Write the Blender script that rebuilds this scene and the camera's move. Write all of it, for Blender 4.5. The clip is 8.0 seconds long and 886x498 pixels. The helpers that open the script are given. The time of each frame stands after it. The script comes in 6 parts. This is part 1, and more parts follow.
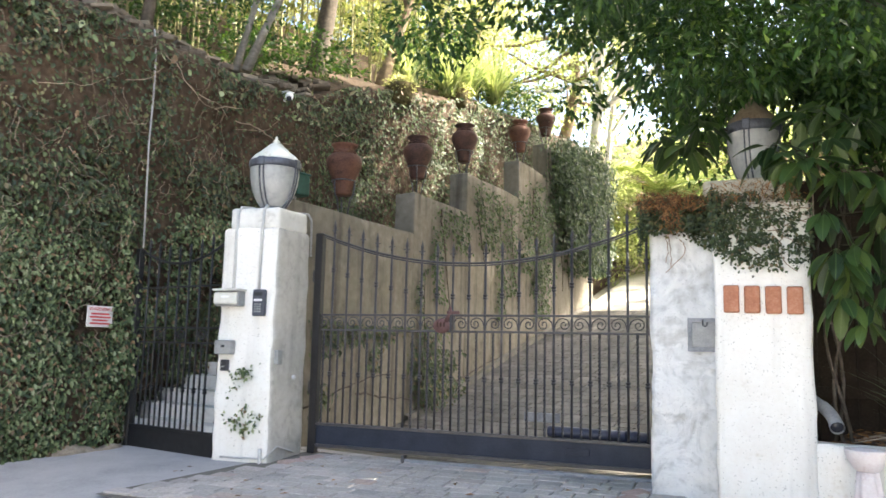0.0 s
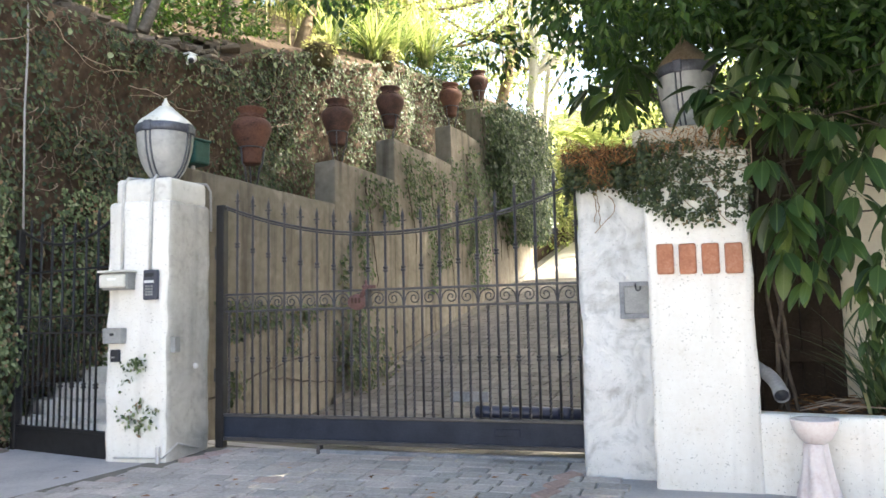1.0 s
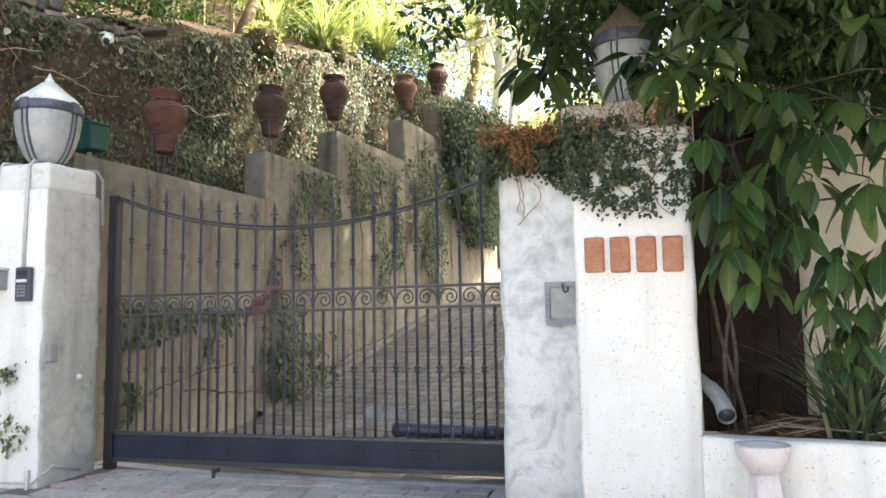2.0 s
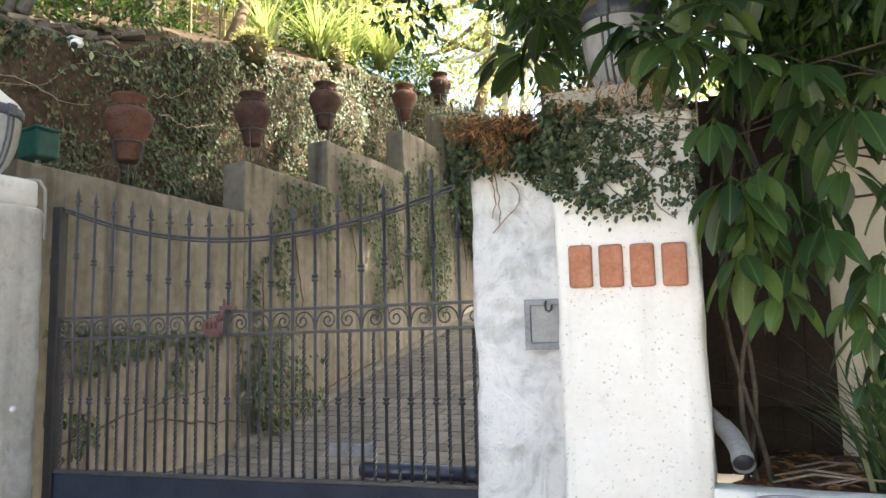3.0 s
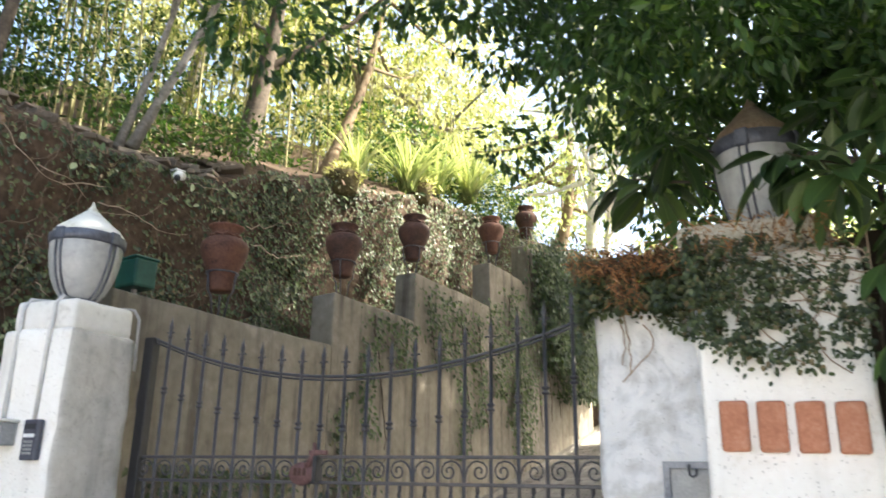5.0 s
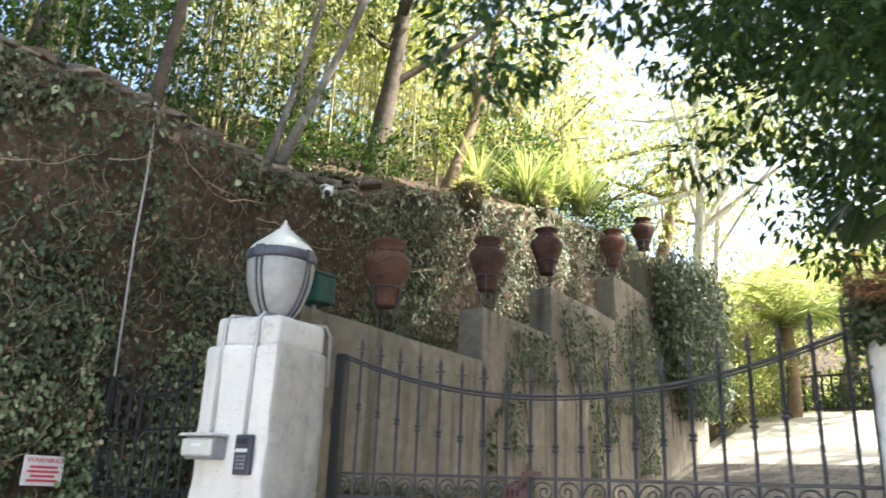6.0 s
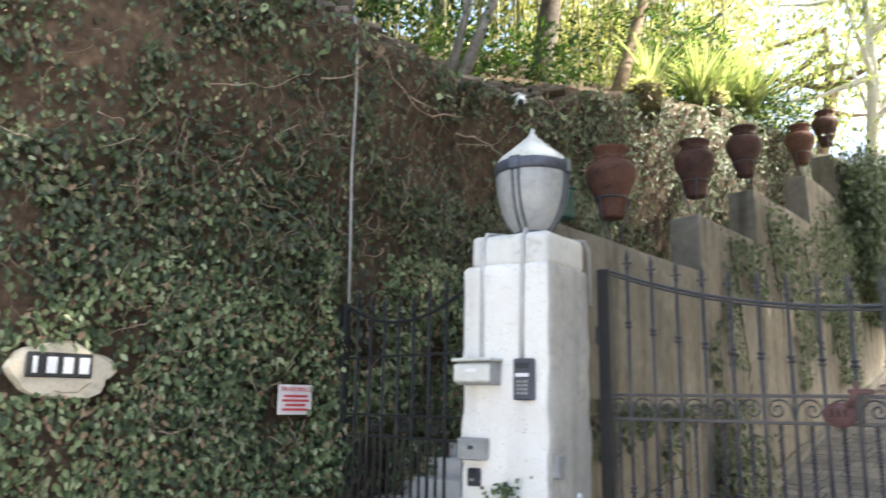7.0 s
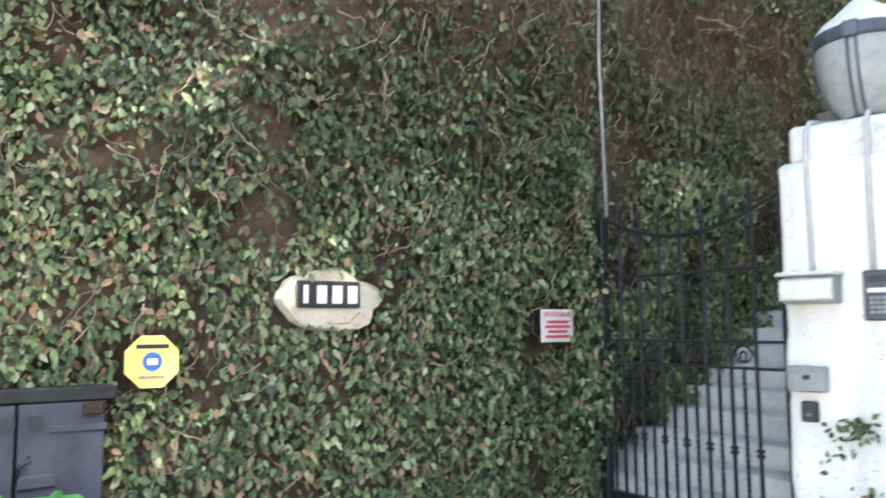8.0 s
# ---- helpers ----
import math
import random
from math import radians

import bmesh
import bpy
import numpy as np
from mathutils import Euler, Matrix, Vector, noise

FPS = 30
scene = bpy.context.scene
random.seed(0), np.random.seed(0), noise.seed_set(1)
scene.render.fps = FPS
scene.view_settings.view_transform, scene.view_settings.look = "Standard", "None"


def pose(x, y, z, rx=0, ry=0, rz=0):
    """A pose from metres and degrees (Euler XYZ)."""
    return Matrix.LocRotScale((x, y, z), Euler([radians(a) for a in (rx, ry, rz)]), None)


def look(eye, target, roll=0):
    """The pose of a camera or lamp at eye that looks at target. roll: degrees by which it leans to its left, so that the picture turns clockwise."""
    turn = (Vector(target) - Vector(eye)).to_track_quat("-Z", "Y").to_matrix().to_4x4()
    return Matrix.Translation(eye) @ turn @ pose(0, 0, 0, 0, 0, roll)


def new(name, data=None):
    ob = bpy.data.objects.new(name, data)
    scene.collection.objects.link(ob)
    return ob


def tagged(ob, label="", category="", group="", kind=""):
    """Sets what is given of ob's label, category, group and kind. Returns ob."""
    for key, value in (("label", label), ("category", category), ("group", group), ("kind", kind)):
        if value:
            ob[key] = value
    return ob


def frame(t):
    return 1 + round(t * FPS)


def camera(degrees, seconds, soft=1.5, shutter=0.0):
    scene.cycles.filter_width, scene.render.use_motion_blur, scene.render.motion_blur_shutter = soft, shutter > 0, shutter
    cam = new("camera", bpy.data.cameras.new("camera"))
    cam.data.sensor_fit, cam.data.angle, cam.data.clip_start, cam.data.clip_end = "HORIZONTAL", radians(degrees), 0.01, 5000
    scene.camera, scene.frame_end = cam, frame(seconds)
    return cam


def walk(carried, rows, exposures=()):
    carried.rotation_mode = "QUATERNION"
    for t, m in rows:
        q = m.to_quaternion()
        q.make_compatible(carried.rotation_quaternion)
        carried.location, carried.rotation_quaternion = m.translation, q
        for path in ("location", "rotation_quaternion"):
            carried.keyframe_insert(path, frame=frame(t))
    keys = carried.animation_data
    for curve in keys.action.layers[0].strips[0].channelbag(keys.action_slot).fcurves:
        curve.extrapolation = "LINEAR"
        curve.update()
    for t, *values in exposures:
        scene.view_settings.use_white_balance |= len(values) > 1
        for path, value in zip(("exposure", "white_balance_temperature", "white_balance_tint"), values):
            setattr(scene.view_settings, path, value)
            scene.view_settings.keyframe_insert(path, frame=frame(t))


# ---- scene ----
cam = camera(59.8, 8.0, shutter=0.3)
EXPOSURE, KELVIN, TINT = 2.55, 6950, 8
PATH = [
    (0, (0.306, 0.052, 1.053), (-0.822, 1.684, 1.307), 1.3),
    (0.5, (0.233, 0.366, 1.063), (-0.829, 2.042, 1.306), -0.5),
    (1, (0.205, 0.689, 1.07), (-0.816, 2.398, 1.258), -1.2),
    (1.5, (0.241, 1.072, 1.068), (-0.749, 2.798, 1.264), -0.6),
    (1.7, (0.252, 1.239, 1.059), (-0.723, 2.975, 1.252), -0.9),
    (2.8, (0.204, 2.071, 1.094), (-0.812, 3.776, 1.338), -1.6),
    (3, (0.175, 2.175, 1.092), (-0.849, 3.874, 1.342), -1.3),
    (3.5, (0.105, 2.344, 1.12), (-0.871, 4.061, 1.433), -1.1),
    (4, (0.092, 2.409, 1.126), (-0.901, 4.108, 1.482), -0.4),
    (4.5, (0.028, 2.437, 1.15), (-1.035, 4.077, 1.575), -0.2),
    (4.7, (-0.034, 2.414, 1.167), (-1.124, 4.005, 1.696), 0.7),
    (5.8, (-0.663, 1.931, 1.235), (-1.899, 3.379, 1.849), 1.5),
    (6, (-0.828, 1.843, 1.229), (-2.09, 3.273, 1.833), 2.3),
    (6.5, (-1.297, 1.58, 1.24), (-2.627, 3.012, 1.663), 1.7),
    (7, (-1.821, 1.41, 1.261), (-3.289, 2.711, 1.654), 0.9),
    (7.5, (-2.357, 1.206, 1.254), (-3.934, 2.395, 1.574), 1.5),
    (8, (-2.85, 1.084, 1.275), (-4.528, 2.154, 1.473), -0.4),
]
walk(cam, [(t, look(eye, target, roll)) for t, eye, target, roll in PATH], [(0.0, EXPOSURE, KELVIN - 200, TINT), (1.5, EXPOSURE, KELVIN - 200, TINT), (3.5, EXPOSURE - 0.1, KELVIN, TINT), (4.5, EXPOSURE - 0.12, KELVIN - 100, TINT), (5.8, EXPOSURE - 0.30, KELVIN - 350, TINT), (6.5, EXPOSURE - 0.30, KELVIN - 400, TINT), (7.0, EXPOSURE - 0.20, KELVIN - 450, TINT), (7.5, EXPOSURE, KELVIN - 500, TINT - 1), (8.0, EXPOSURE + 0.20, KELVIN - 600, TINT - 2)])


# ---- world, sun, exposure ----
SUN_AZ, SUN_EL = 50.0, 42.0      # degrees from +y towards +x, and above the horizon
world = bpy.data.worlds.new("sky")
scene.world = world
world.use_nodes = True
wn = world.node_tree.nodes
sky = wn.new("ShaderNodeTexSky")
sky.sky_type = "NISHITA"
sky.sun_disc = False
sky.sun_elevation, sky.sun_rotation = radians(SUN_EL), radians(SUN_AZ)
sky.air_density, sky.dust_density = 0.9, 4.0
wn["Background"].inputs["Strength"].default_value = 0.15
world.node_tree.links.new(sky.outputs[0], wn["Background"].inputs["Color"])

sun_data = bpy.data.lights.new("sun", "SUN")
sun_data.energy, sun_data.angle, sun_data.color = 5.0, radians(0.6), (1.0, 0.93, 0.82)
sun_dir = Vector((math.sin(radians(SUN_AZ)) * math.cos(radians(SUN_EL)), math.cos(radians(SUN_AZ)) * math.cos(radians(SUN_EL)), math.sin(radians(SUN_EL))))
sun = new("sun", sun_data)
sun.matrix_world = look(sun_dir * 60, (0, 0, 0))


# ---- materials ----
def nodes_of(name):
    m = bpy.data.materials.new(name)
    m.use_nodes = True
    return m, m.node_tree.nodes, m.node_tree.links, m.node_tree.nodes["Principled BSDF"]


def ramp(n, stops):
    r = n.new("ShaderNodeValToRGB")
    els = r.color_ramp.elements
    while len(els) < len(stops):
        els.new(0.5)
    for e, (p, c) in zip(els, stops):
        e.position, e.color = p, (*c, 1)
    return r


def surface(name, stops, scale=6.0, rough=0.8, bump=0.3, fine=60.0, metal=0.0, blotch=0.35, spec=0.3, lump=0.01, streak=0.0, spots=0.0, swirl=0.0):
    """A weathered surface: colours over a coarse noise, a second finer noise, relief, run-off streaks and dark pits."""
    m, n, l, b = nodes_of(name)
    co = n.new("ShaderNodeTexCoord")
    a = n.new("ShaderNodeTexNoise"); a.inputs["Scale"].default_value = scale; a.inputs["Detail"].default_value = 8; a.inputs["Roughness"].default_value = 0.65; a.inputs["Distortion"].default_value = swirl
    f = n.new("ShaderNodeTexNoise"); f.inputs["Scale"].default_value = fine; f.inputs["Detail"].default_value = 5
    l.new(co.outputs["Object"], a.inputs["Vector"]); l.new(co.outputs["Object"], f.inputs["Vector"])
    mixv = n.new("ShaderNodeMix"); mixv.inputs[0].default_value = blotch
    l.new(a.outputs["Fac"], mixv.inputs[2]); l.new(f.outputs["Fac"], mixv.inputs[3])
    r = ramp(n, stops)
    l.new(mixv.outputs[0], r.inputs[0])
    colour = r.outputs[0]
    for amount, size, lo_, hi_, sc in ((streak, (7.0, 7.0, 0.55), 0.52, 0.72, 1.0), (spots, (1.0, 1.0, 1.0), 0.645, 0.68, 75.0)):
        if amount:
            mp = n.new("ShaderNodeMapping"); mp.inputs["Scale"].default_value = size
            l.new(co.outputs["Object"], mp.inputs["Vector"])
            sn = n.new("ShaderNodeTexNoise"); sn.inputs["Scale"].default_value = sc; sn.inputs["Detail"].default_value = 4
            l.new(mp.outputs[0], sn.inputs["Vector"])
            rg = n.new("ShaderNodeMapRange"); rg.inputs[1].default_value = lo_; rg.inputs[2].default_value = hi_; rg.inputs[4].default_value = amount
            l.new(sn.outputs["Fac"], rg.inputs[0])
            mc = n.new("ShaderNodeMix"); mc.data_type = "RGBA"
            l.new(rg.outputs[0], mc.inputs[0]); l.new(colour, mc.inputs[6])
            mc.inputs[7].default_value = (*[v * 0.28 for v in stops[0][1]], 1)
            colour = mc.outputs[2]
    l.new(colour, b.inputs["Base Color"])
    b.inputs["Roughness"].default_value, b.inputs["Metallic"].default_value, b.inputs["Specular IOR Level"].default_value = rough, metal, spec
    if bump:
        u = n.new("ShaderNodeBump"); u.inputs["Strength"].default_value = bump; u.inputs["Distance"].default_value = lump
        l.new(mixv.outputs[0], u.inputs["Height"]); l.new(u.outputs[0], b.inputs["Normal"])
    return m


def leaf_mat(name, stops, through_light=0.35, rough=0.45, spec=0.4, veins=False):
    """Leaves: each one its own tint, glossy above, letting some light through."""
    m, n, l, b = nodes_of(name)
    g = n.new("ShaderNodeNewGeometry")
    r = ramp(n, stops)
    oi = n.new("ShaderNodeObjectInfo")
    add = n.new("ShaderNodeMath"); add.operation = "ADD"
    l.new(oi.outputs["Random"], add.inputs[0]); l.new(g.outputs["Random Per Island"], add.inputs[1])
    fr = n.new("ShaderNodeMath"); fr.operation = "FRACT"; l.new(add.outputs[0], fr.inputs[0])
    l.new(fr.outputs[0], r.inputs[0])
    co = n.new("ShaderNodeTexCoord")
    a = n.new("ShaderNodeTexNoise"); a.inputs["Scale"].default_value = 35
    l.new(co.outputs["Object"], a.inputs["Vector"])
    hs = n.new("ShaderNodeHueSaturation")
    mr = n.new("ShaderNodeMapRange"); mr.inputs[3].default_value = 0.75; mr.inputs[4].default_value = 1.25
    l.new(a.outputs["Fac"], mr.inputs[0]); l.new(mr.outputs[0], hs.inputs["Value"]); l.new(r.outputs[0], hs.inputs["Color"])
    tint = hs.outputs[0]
    if veins:
        sp = n.new("ShaderNodeSeparateXYZ"); l.new(co.outputs["Object"], sp.inputs[0])
        ab = n.new("ShaderNodeMath"); ab.operation = "ABSOLUTE"; l.new(sp.outputs[0], ab.inputs[0])
        rb = n.new("ShaderNodeMapRange"); rb.inputs[1].default_value = 0.005; rb.inputs[2].default_value = 0.016; rb.inputs[3].default_value = 0.6; rb.inputs[4].default_value = 0.0
        l.new(ab.outputs[0], rb.inputs[0])
        mv = n.new("ShaderNodeMix"); mv.data_type = "RGBA"; mv.inputs[7].default_value = (0.13, 0.19, 0.06, 1)
        l.new(rb.outputs[0], mv.inputs[0]); l.new(tint, mv.inputs[6])
        tint = mv.outputs[2]
        sl = n.new("ShaderNodeMath"); sl.operation = "MULTIPLY_ADD"; sl.inputs[1].default_value = -0.8
        l.new(ab.outputs[0], sl.inputs[0]); l.new(sp.outputs[1], sl.inputs[2])
        wv = n.new("ShaderNodeMath"); wv.operation = "MULTIPLY"; wv.inputs[1].default_value = 75
        l.new(sl.outputs[0], wv.inputs[0])
        sn = n.new("ShaderNodeMath"); sn.operation = "SINE"; l.new(wv.outputs[0], sn.inputs[0])
        bu = n.new("ShaderNodeBump"); bu.inputs["Strength"].default_value = 0.05; bu.inputs["Distance"].default_value = 0.002
        l.new(sn.outputs[0], bu.inputs["Height"]); l.new(bu.outputs[0], b.inputs["Normal"])
    l.new(tint, b.inputs["Base Color"])
    b.inputs["Roughness"].default_value, b.inputs["Specular IOR Level"].default_value = rough, spec
    t = n.new("ShaderNodeBsdfTranslucent")
    warm = n.new("ShaderNodeMix"); warm.data_type = "RGBA"; warm.blend_type = "MULTIPLY"; warm.inputs[0].default_value = 1.0
    warm.inputs[7].default_value = (1.65, 1.65, 0.95, 1)
    l.new(hs.outputs[0], warm.inputs[6]); l.new(warm.outputs[2], t.inputs["Color"])
    mx = n.new("ShaderNodeMixShader"); mx.inputs[0].default_value = through_light
    l.new(b.outputs[0], mx.inputs[1]); l.new(t.outputs[0], mx.inputs[2])
    l.new(mx.outputs[0], n["Material Output"].inputs["Surface"])
    return m


def piece_mat(name, stops, rough=0.85, bump=0.35, fine=45.0, spec=0.3):
    """Loose pieces that share meshes: each object its own tint."""
    m, n, l, b = nodes_of(name)
    o = n.new("ShaderNodeObjectInfo"); g = n.new("ShaderNodeNewGeometry")
    add = n.new("ShaderNodeMath"); add.operation = "ADD"
    l.new(o.outputs["Random"], add.inputs[0]); l.new(g.outputs["Random Per Island"], add.inputs[1])
    fr = n.new("ShaderNodeMath"); fr.operation = "FRACT"; l.new(add.outputs[0], fr.inputs[0])
    r = ramp(n, stops); l.new(fr.outputs[0], r.inputs[0])
    f = n.new("ShaderNodeTexNoise"); f.inputs["Scale"].default_value = fine; f.inputs["Detail"].default_value = 6
    l.new(g.outputs["Position"], f.inputs["Vector"])
    f2 = n.new("ShaderNodeTexNoise"); f2.inputs["Scale"].default_value = 1.7; f2.inputs["Detail"].default_value = 5
    l.new(g.outputs["Position"], f2.inputs["Vector"])
    av = n.new("ShaderNodeMath"); av.operation = "ADD"; l.new(f.outputs["Fac"], av.inputs[0]); l.new(f2.outputs["Fac"], av.inputs[1])
    mr = n.new("ShaderNodeMapRange"); mr.inputs[1].default_value = 0.5; mr.inputs[2].default_value = 1.5; mr.inputs[3].default_value = 0.6; mr.inputs[4].default_value = 1.4
    hs = n.new("ShaderNodeHueSaturation"); l.new(av.outputs[0], mr.inputs[0]); l.new(mr.outputs[0], hs.inputs["Value"]); l.new(r.outputs[0], hs.inputs["Color"])
    l.new(hs.outputs[0], b.inputs["Base Color"])
    b.inputs["Roughness"].default_value, b.inputs["Specular IOR Level"].default_value = rough, spec
    u = n.new("ShaderNodeBump"); u.inputs["Strength"].default_value = bump; u.inputs["Distance"].default_value = 0.006
    l.new(f.outputs["Fac"], u.inputs["Height"]); l.new(u.outputs[0], b.inputs["Normal"])
    return m


M = {}
M["white"] = surface("white_plaster", [(0.30, (0.62, 0.58, 0.50)), (0.42, (0.78, 0.76, 0.71)), (0.60, (0.83, 0.82, 0.78))], 3.2, 0.85, 0.6, 38, blotch=0.3, lump=0.014, streak=0.22, spots=0.55)
M["patchy"] = surface("patched_grey_plaster", [(0.34, (0.46, 0.455, 0.43)), (0.41, (0.57, 0.57, 0.555)), (0.47, (0.66, 0.665, 0.655)), (0.50, (0.73, 0.73, 0.72)), (0.64, (0.78, 0.78, 0.76))], 3.4, 0.85, 1.0, 14, blotch=0.34, lump=0.05, streak=0.15, spots=0.3, swirl=1.9)
M["shadeside"] = surface("mottled_shade_side_plaster", [(0.30, (0.34, 0.325, 0.29)), (0.46, (0.50, 0.485, 0.445)), (0.66, (0.60, 0.585, 0.545))], 4.5, 0.88, 0.8, 18, blotch=0.35, lump=0.02, streak=0.25, spots=0.35, swirl=0.8)
M["greyside"] = surface("cap_plaster", [(0.30, (0.42, 0.40, 0.37)), (0.45, (0.66, 0.65, 0.61)), (0.65, (0.76, 0.75, 0.71))], 5.0, 0.85, 0.5, 30, blotch=0.3)
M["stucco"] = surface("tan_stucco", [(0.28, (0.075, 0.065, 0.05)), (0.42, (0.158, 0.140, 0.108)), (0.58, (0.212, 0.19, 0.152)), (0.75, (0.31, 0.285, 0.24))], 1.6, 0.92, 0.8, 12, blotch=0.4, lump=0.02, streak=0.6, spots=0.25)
M["cream"] = surface("cream_house_wall", [(0.30, (0.66, 0.58, 0.44)), (0.60, (0.76, 0.69, 0.55))], 1.2, 0.9, 0.3, 50)
M["iron"] = surface("black_iron", [(0.35, (0.024, 0.024, 0.029)), (0.65, (0.062, 0.062, 0.070))], 14, 0.38, 0.2, 120, metal=0.0, spec=0.5, lump=0.002)
M["kick"] = surface("black_painted_steel", [(0.35, (0.012, 0.018, 0.032)), (0.60, (0.026, 0.036, 0.058)), (0.75, (0.055, 0.062, 0.078))], 4, 0.45, 0.2, 90, spec=0.2, lump=0.002)
M["rail"] = surface("galvanised_rail", [(0.35, (0.13, 0.14, 0.16)), (0.65, (0.30, 0.31, 0.33))], 8, 0.5, 0.15, 90, spec=0.5)
M["tube"] = surface("blue_black_tube", [(0.35, (0.018, 0.022, 0.045)), (0.65, (0.04, 0.05, 0.09))], 6, 0.3, 0.1, 80, spec=0.5, lump=0.002)
M["rust"] = surface("reddish_brown_cast_metal", [(0.35, (0.075, 0.036, 0.034)), (0.65, (0.17, 0.095, 0.09))], 18, 0.6, 0.3, 90)
M["clay"] = surface("red_clay", [(0.36, (0.040, 0.020, 0.014)), (0.50, (0.112, 0.051, 0.034)), (0.70, (0.165, 0.078, 0.052))], 4, 0.75, 0.35, 60, lump=0.006)
M["clay_dark"] = surface("brown_clay", [(0.34, (0.022, 0.015, 0.012)), (0.50, (0.068, 0.034, 0.025)), (0.70, (0.13, 0.062, 0.045))], 5, 0.75, 0.35, 60, lump=0.006)
M["terra"] = surface("terracotta", [(0.30, (0.30, 0.115, 0.065)), (0.50, (0.42, 0.18, 0.105)), (0.70, (0.50, 0.27, 0.18))], 16, 0.8, 0.3, 90, lump=0.003)
M["iron_black"] = surface("matt_black_iron", [(0.35, (0.008, 0.008, 0.009)), (0.65, (0.022, 0.022, 0.024))], 14, 0.5, 0.2, 120, spec=0.4, lump=0.002)
M["bronze"] = surface("dark_lamp_metal", [(0.35, (0.05, 0.055, 0.07)), (0.65, (0.13, 0.14, 0.17))], 9, 0.45, 0.2, 70, metal=0.3, spec=0.5, lump=0.002)
M["glass"] = surface("frosted_lamp_glass", [(0.30, (0.22, 0.228, 0.225)), (0.50, (0.35, 0.358, 0.35)), (0.70, (0.46, 0.462, 0.445))], 3.5, 0.35, 0.05, 25, spec=0.5)
M["dome"] = surface("weathered_white_lid", [(0.30, (0.45, 0.42, 0.32)), (0.50, (0.72, 0.71, 0.64)), (0.70, (0.80, 0.79, 0.73))], 9, 0.6, 0.2, 60)
M["oldlid"] = surface("stained_brown_lid", [(0.30, (0.10, 0.07, 0.04)), (0.50, (0.22, 0.165, 0.11)), (0.70, (0.34, 0.28, 0.20))], 9, 0.7, 0.3, 60)
M["pale"] = surface("pale_grey_conduit", [(0.35, (0.42, 0.42, 0.41)), (0.65, (0.62, 0.62, 0.60))], 12, 0.6, 0.1, 60)
M["pvc"] = surface("grey_plastic_pipe", [(0.35, (0.24, 0.24, 0.24)), (0.65, (0.40, 0.39, 0.38))], 9, 0.55, 0.15, 70)
M["boxgrey"] = surface("grey_metal_box", [(0.35, (0.20, 0.21, 0.21)), (0.65, (0.36, 0.36, 0.35))], 12, 0.5, 0.15, 90, spec=0.5)
M["boxlight"] = surface("brushed_letter_box", [(0.35, (0.55, 0.55, 0.50)), (0.65, (0.72, 0.71, 0.65))], 12, 0.45, 0.1, 90, spec=0.5)
M["dark"] = surface("dark_plastic", [(0.35, (0.014, 0.015, 0.02)), (0.65, (0.03, 0.032, 0.042))], 12, 0.45, 0.05, 90, spec=0.5)
M["slate"] = surface("slate_blue_keypad", [(0.35, (0.045, 0.05, 0.07)), (0.65, (0.075, 0.08, 0.105))], 12, 0.45, 0.05, 90, spec=0.5)
M["signwhite"] = surface("white_sign_board", [(0.35, (0.66, 0.62, 0.60)), (0.65, (0.80, 0.78, 0.77))], 9, 0.5, 0.0, 60)
M["red"] = surface("red_print", [(0.35, (0.55, 0.07, 0.08)), (0.65, (0.66, 0.12, 0.13))], 9, 0.5, 0.0, 60)
M["plate"] = surface("black_number_plate", [(0.35, (0.012, 0.012, 0.014)), (0.65, (0.03, 0.03, 0.032))], 9, 0.4, 0.0, 60, spec=0.5)
M["print"] = surface("white_print", [(0.35, (0.74, 0.74, 0.74)), (0.65, (0.84, 0.84, 0.83))], 9, 0.5, 0.0, 60)
M["yellow"] = surface("yellow_sign", [(0.35, (0.70, 0.62, 0.14)), (0.65, (0.78, 0.72, 0.24))], 9, 0.45, 0.0, 60)
M["blue"] = surface("blue_print", [(0.35, (0.05, 0.13, 0.42)), (0.65, (0.08, 0.18, 0.50))], 9, 0.5, 0.0, 60)
M["greenbox"] = surface("dark_green_housing", [(0.35, (0.006, 0.05, 0.036)), (0.65, (0.012, 0.085, 0.06))], 9, 0.5, 0.1, 60, spec=0.4)
M["bin"] = surface("green_bin_plastic", [(0.35, (0.06, 0.22, 0.05)), (0.65, (0.12, 0.33, 0.09))], 5, 0.5, 0.1, 60, spec=0.4)
M["door"] = surface("slate_blue_door_paint", [(0.35, (0.035, 0.038, 0.055)), (0.65, (0.065, 0.068, 0.092))], 4, 0.55, 0.15, 40)
M["earth"] = surface("brown_bank_earth", [(0.28, (0.022, 0.014, 0.008)), (0.44, (0.056, 0.037, 0.023)), (0.58, (0.094, 0.065, 0.043)), (0.75, (0.18, 0.132, 0.09))], 2.2, 0.95, 1.0, 14, blotch=0.45, lump=0.05)
M["soil"] = surface("planter_soil", [(0.30, (0.05, 0.03, 0.02)), (0.50, (0.12, 0.075, 0.05)), (0.70, (0.24, 0.16, 0.11))], 8, 0.95, 1.0, 40, lump=0.03)
M["root"] = surface("dry_root", [(0.30, (0.16, 0.11, 0.075)), (0.50, (0.30, 0.23, 0.17)), (0.70, (0.46, 0.38, 0.30))], 14, 0.9, 0.4, 60)
M["stem"] = surface("dull_brown_stem", [(0.30, (0.07, 0.05, 0.034)), (0.50, (0.15, 0.115, 0.082)), (0.70, (0.28, 0.225, 0.17))], 14, 0.9, 0.4, 60)
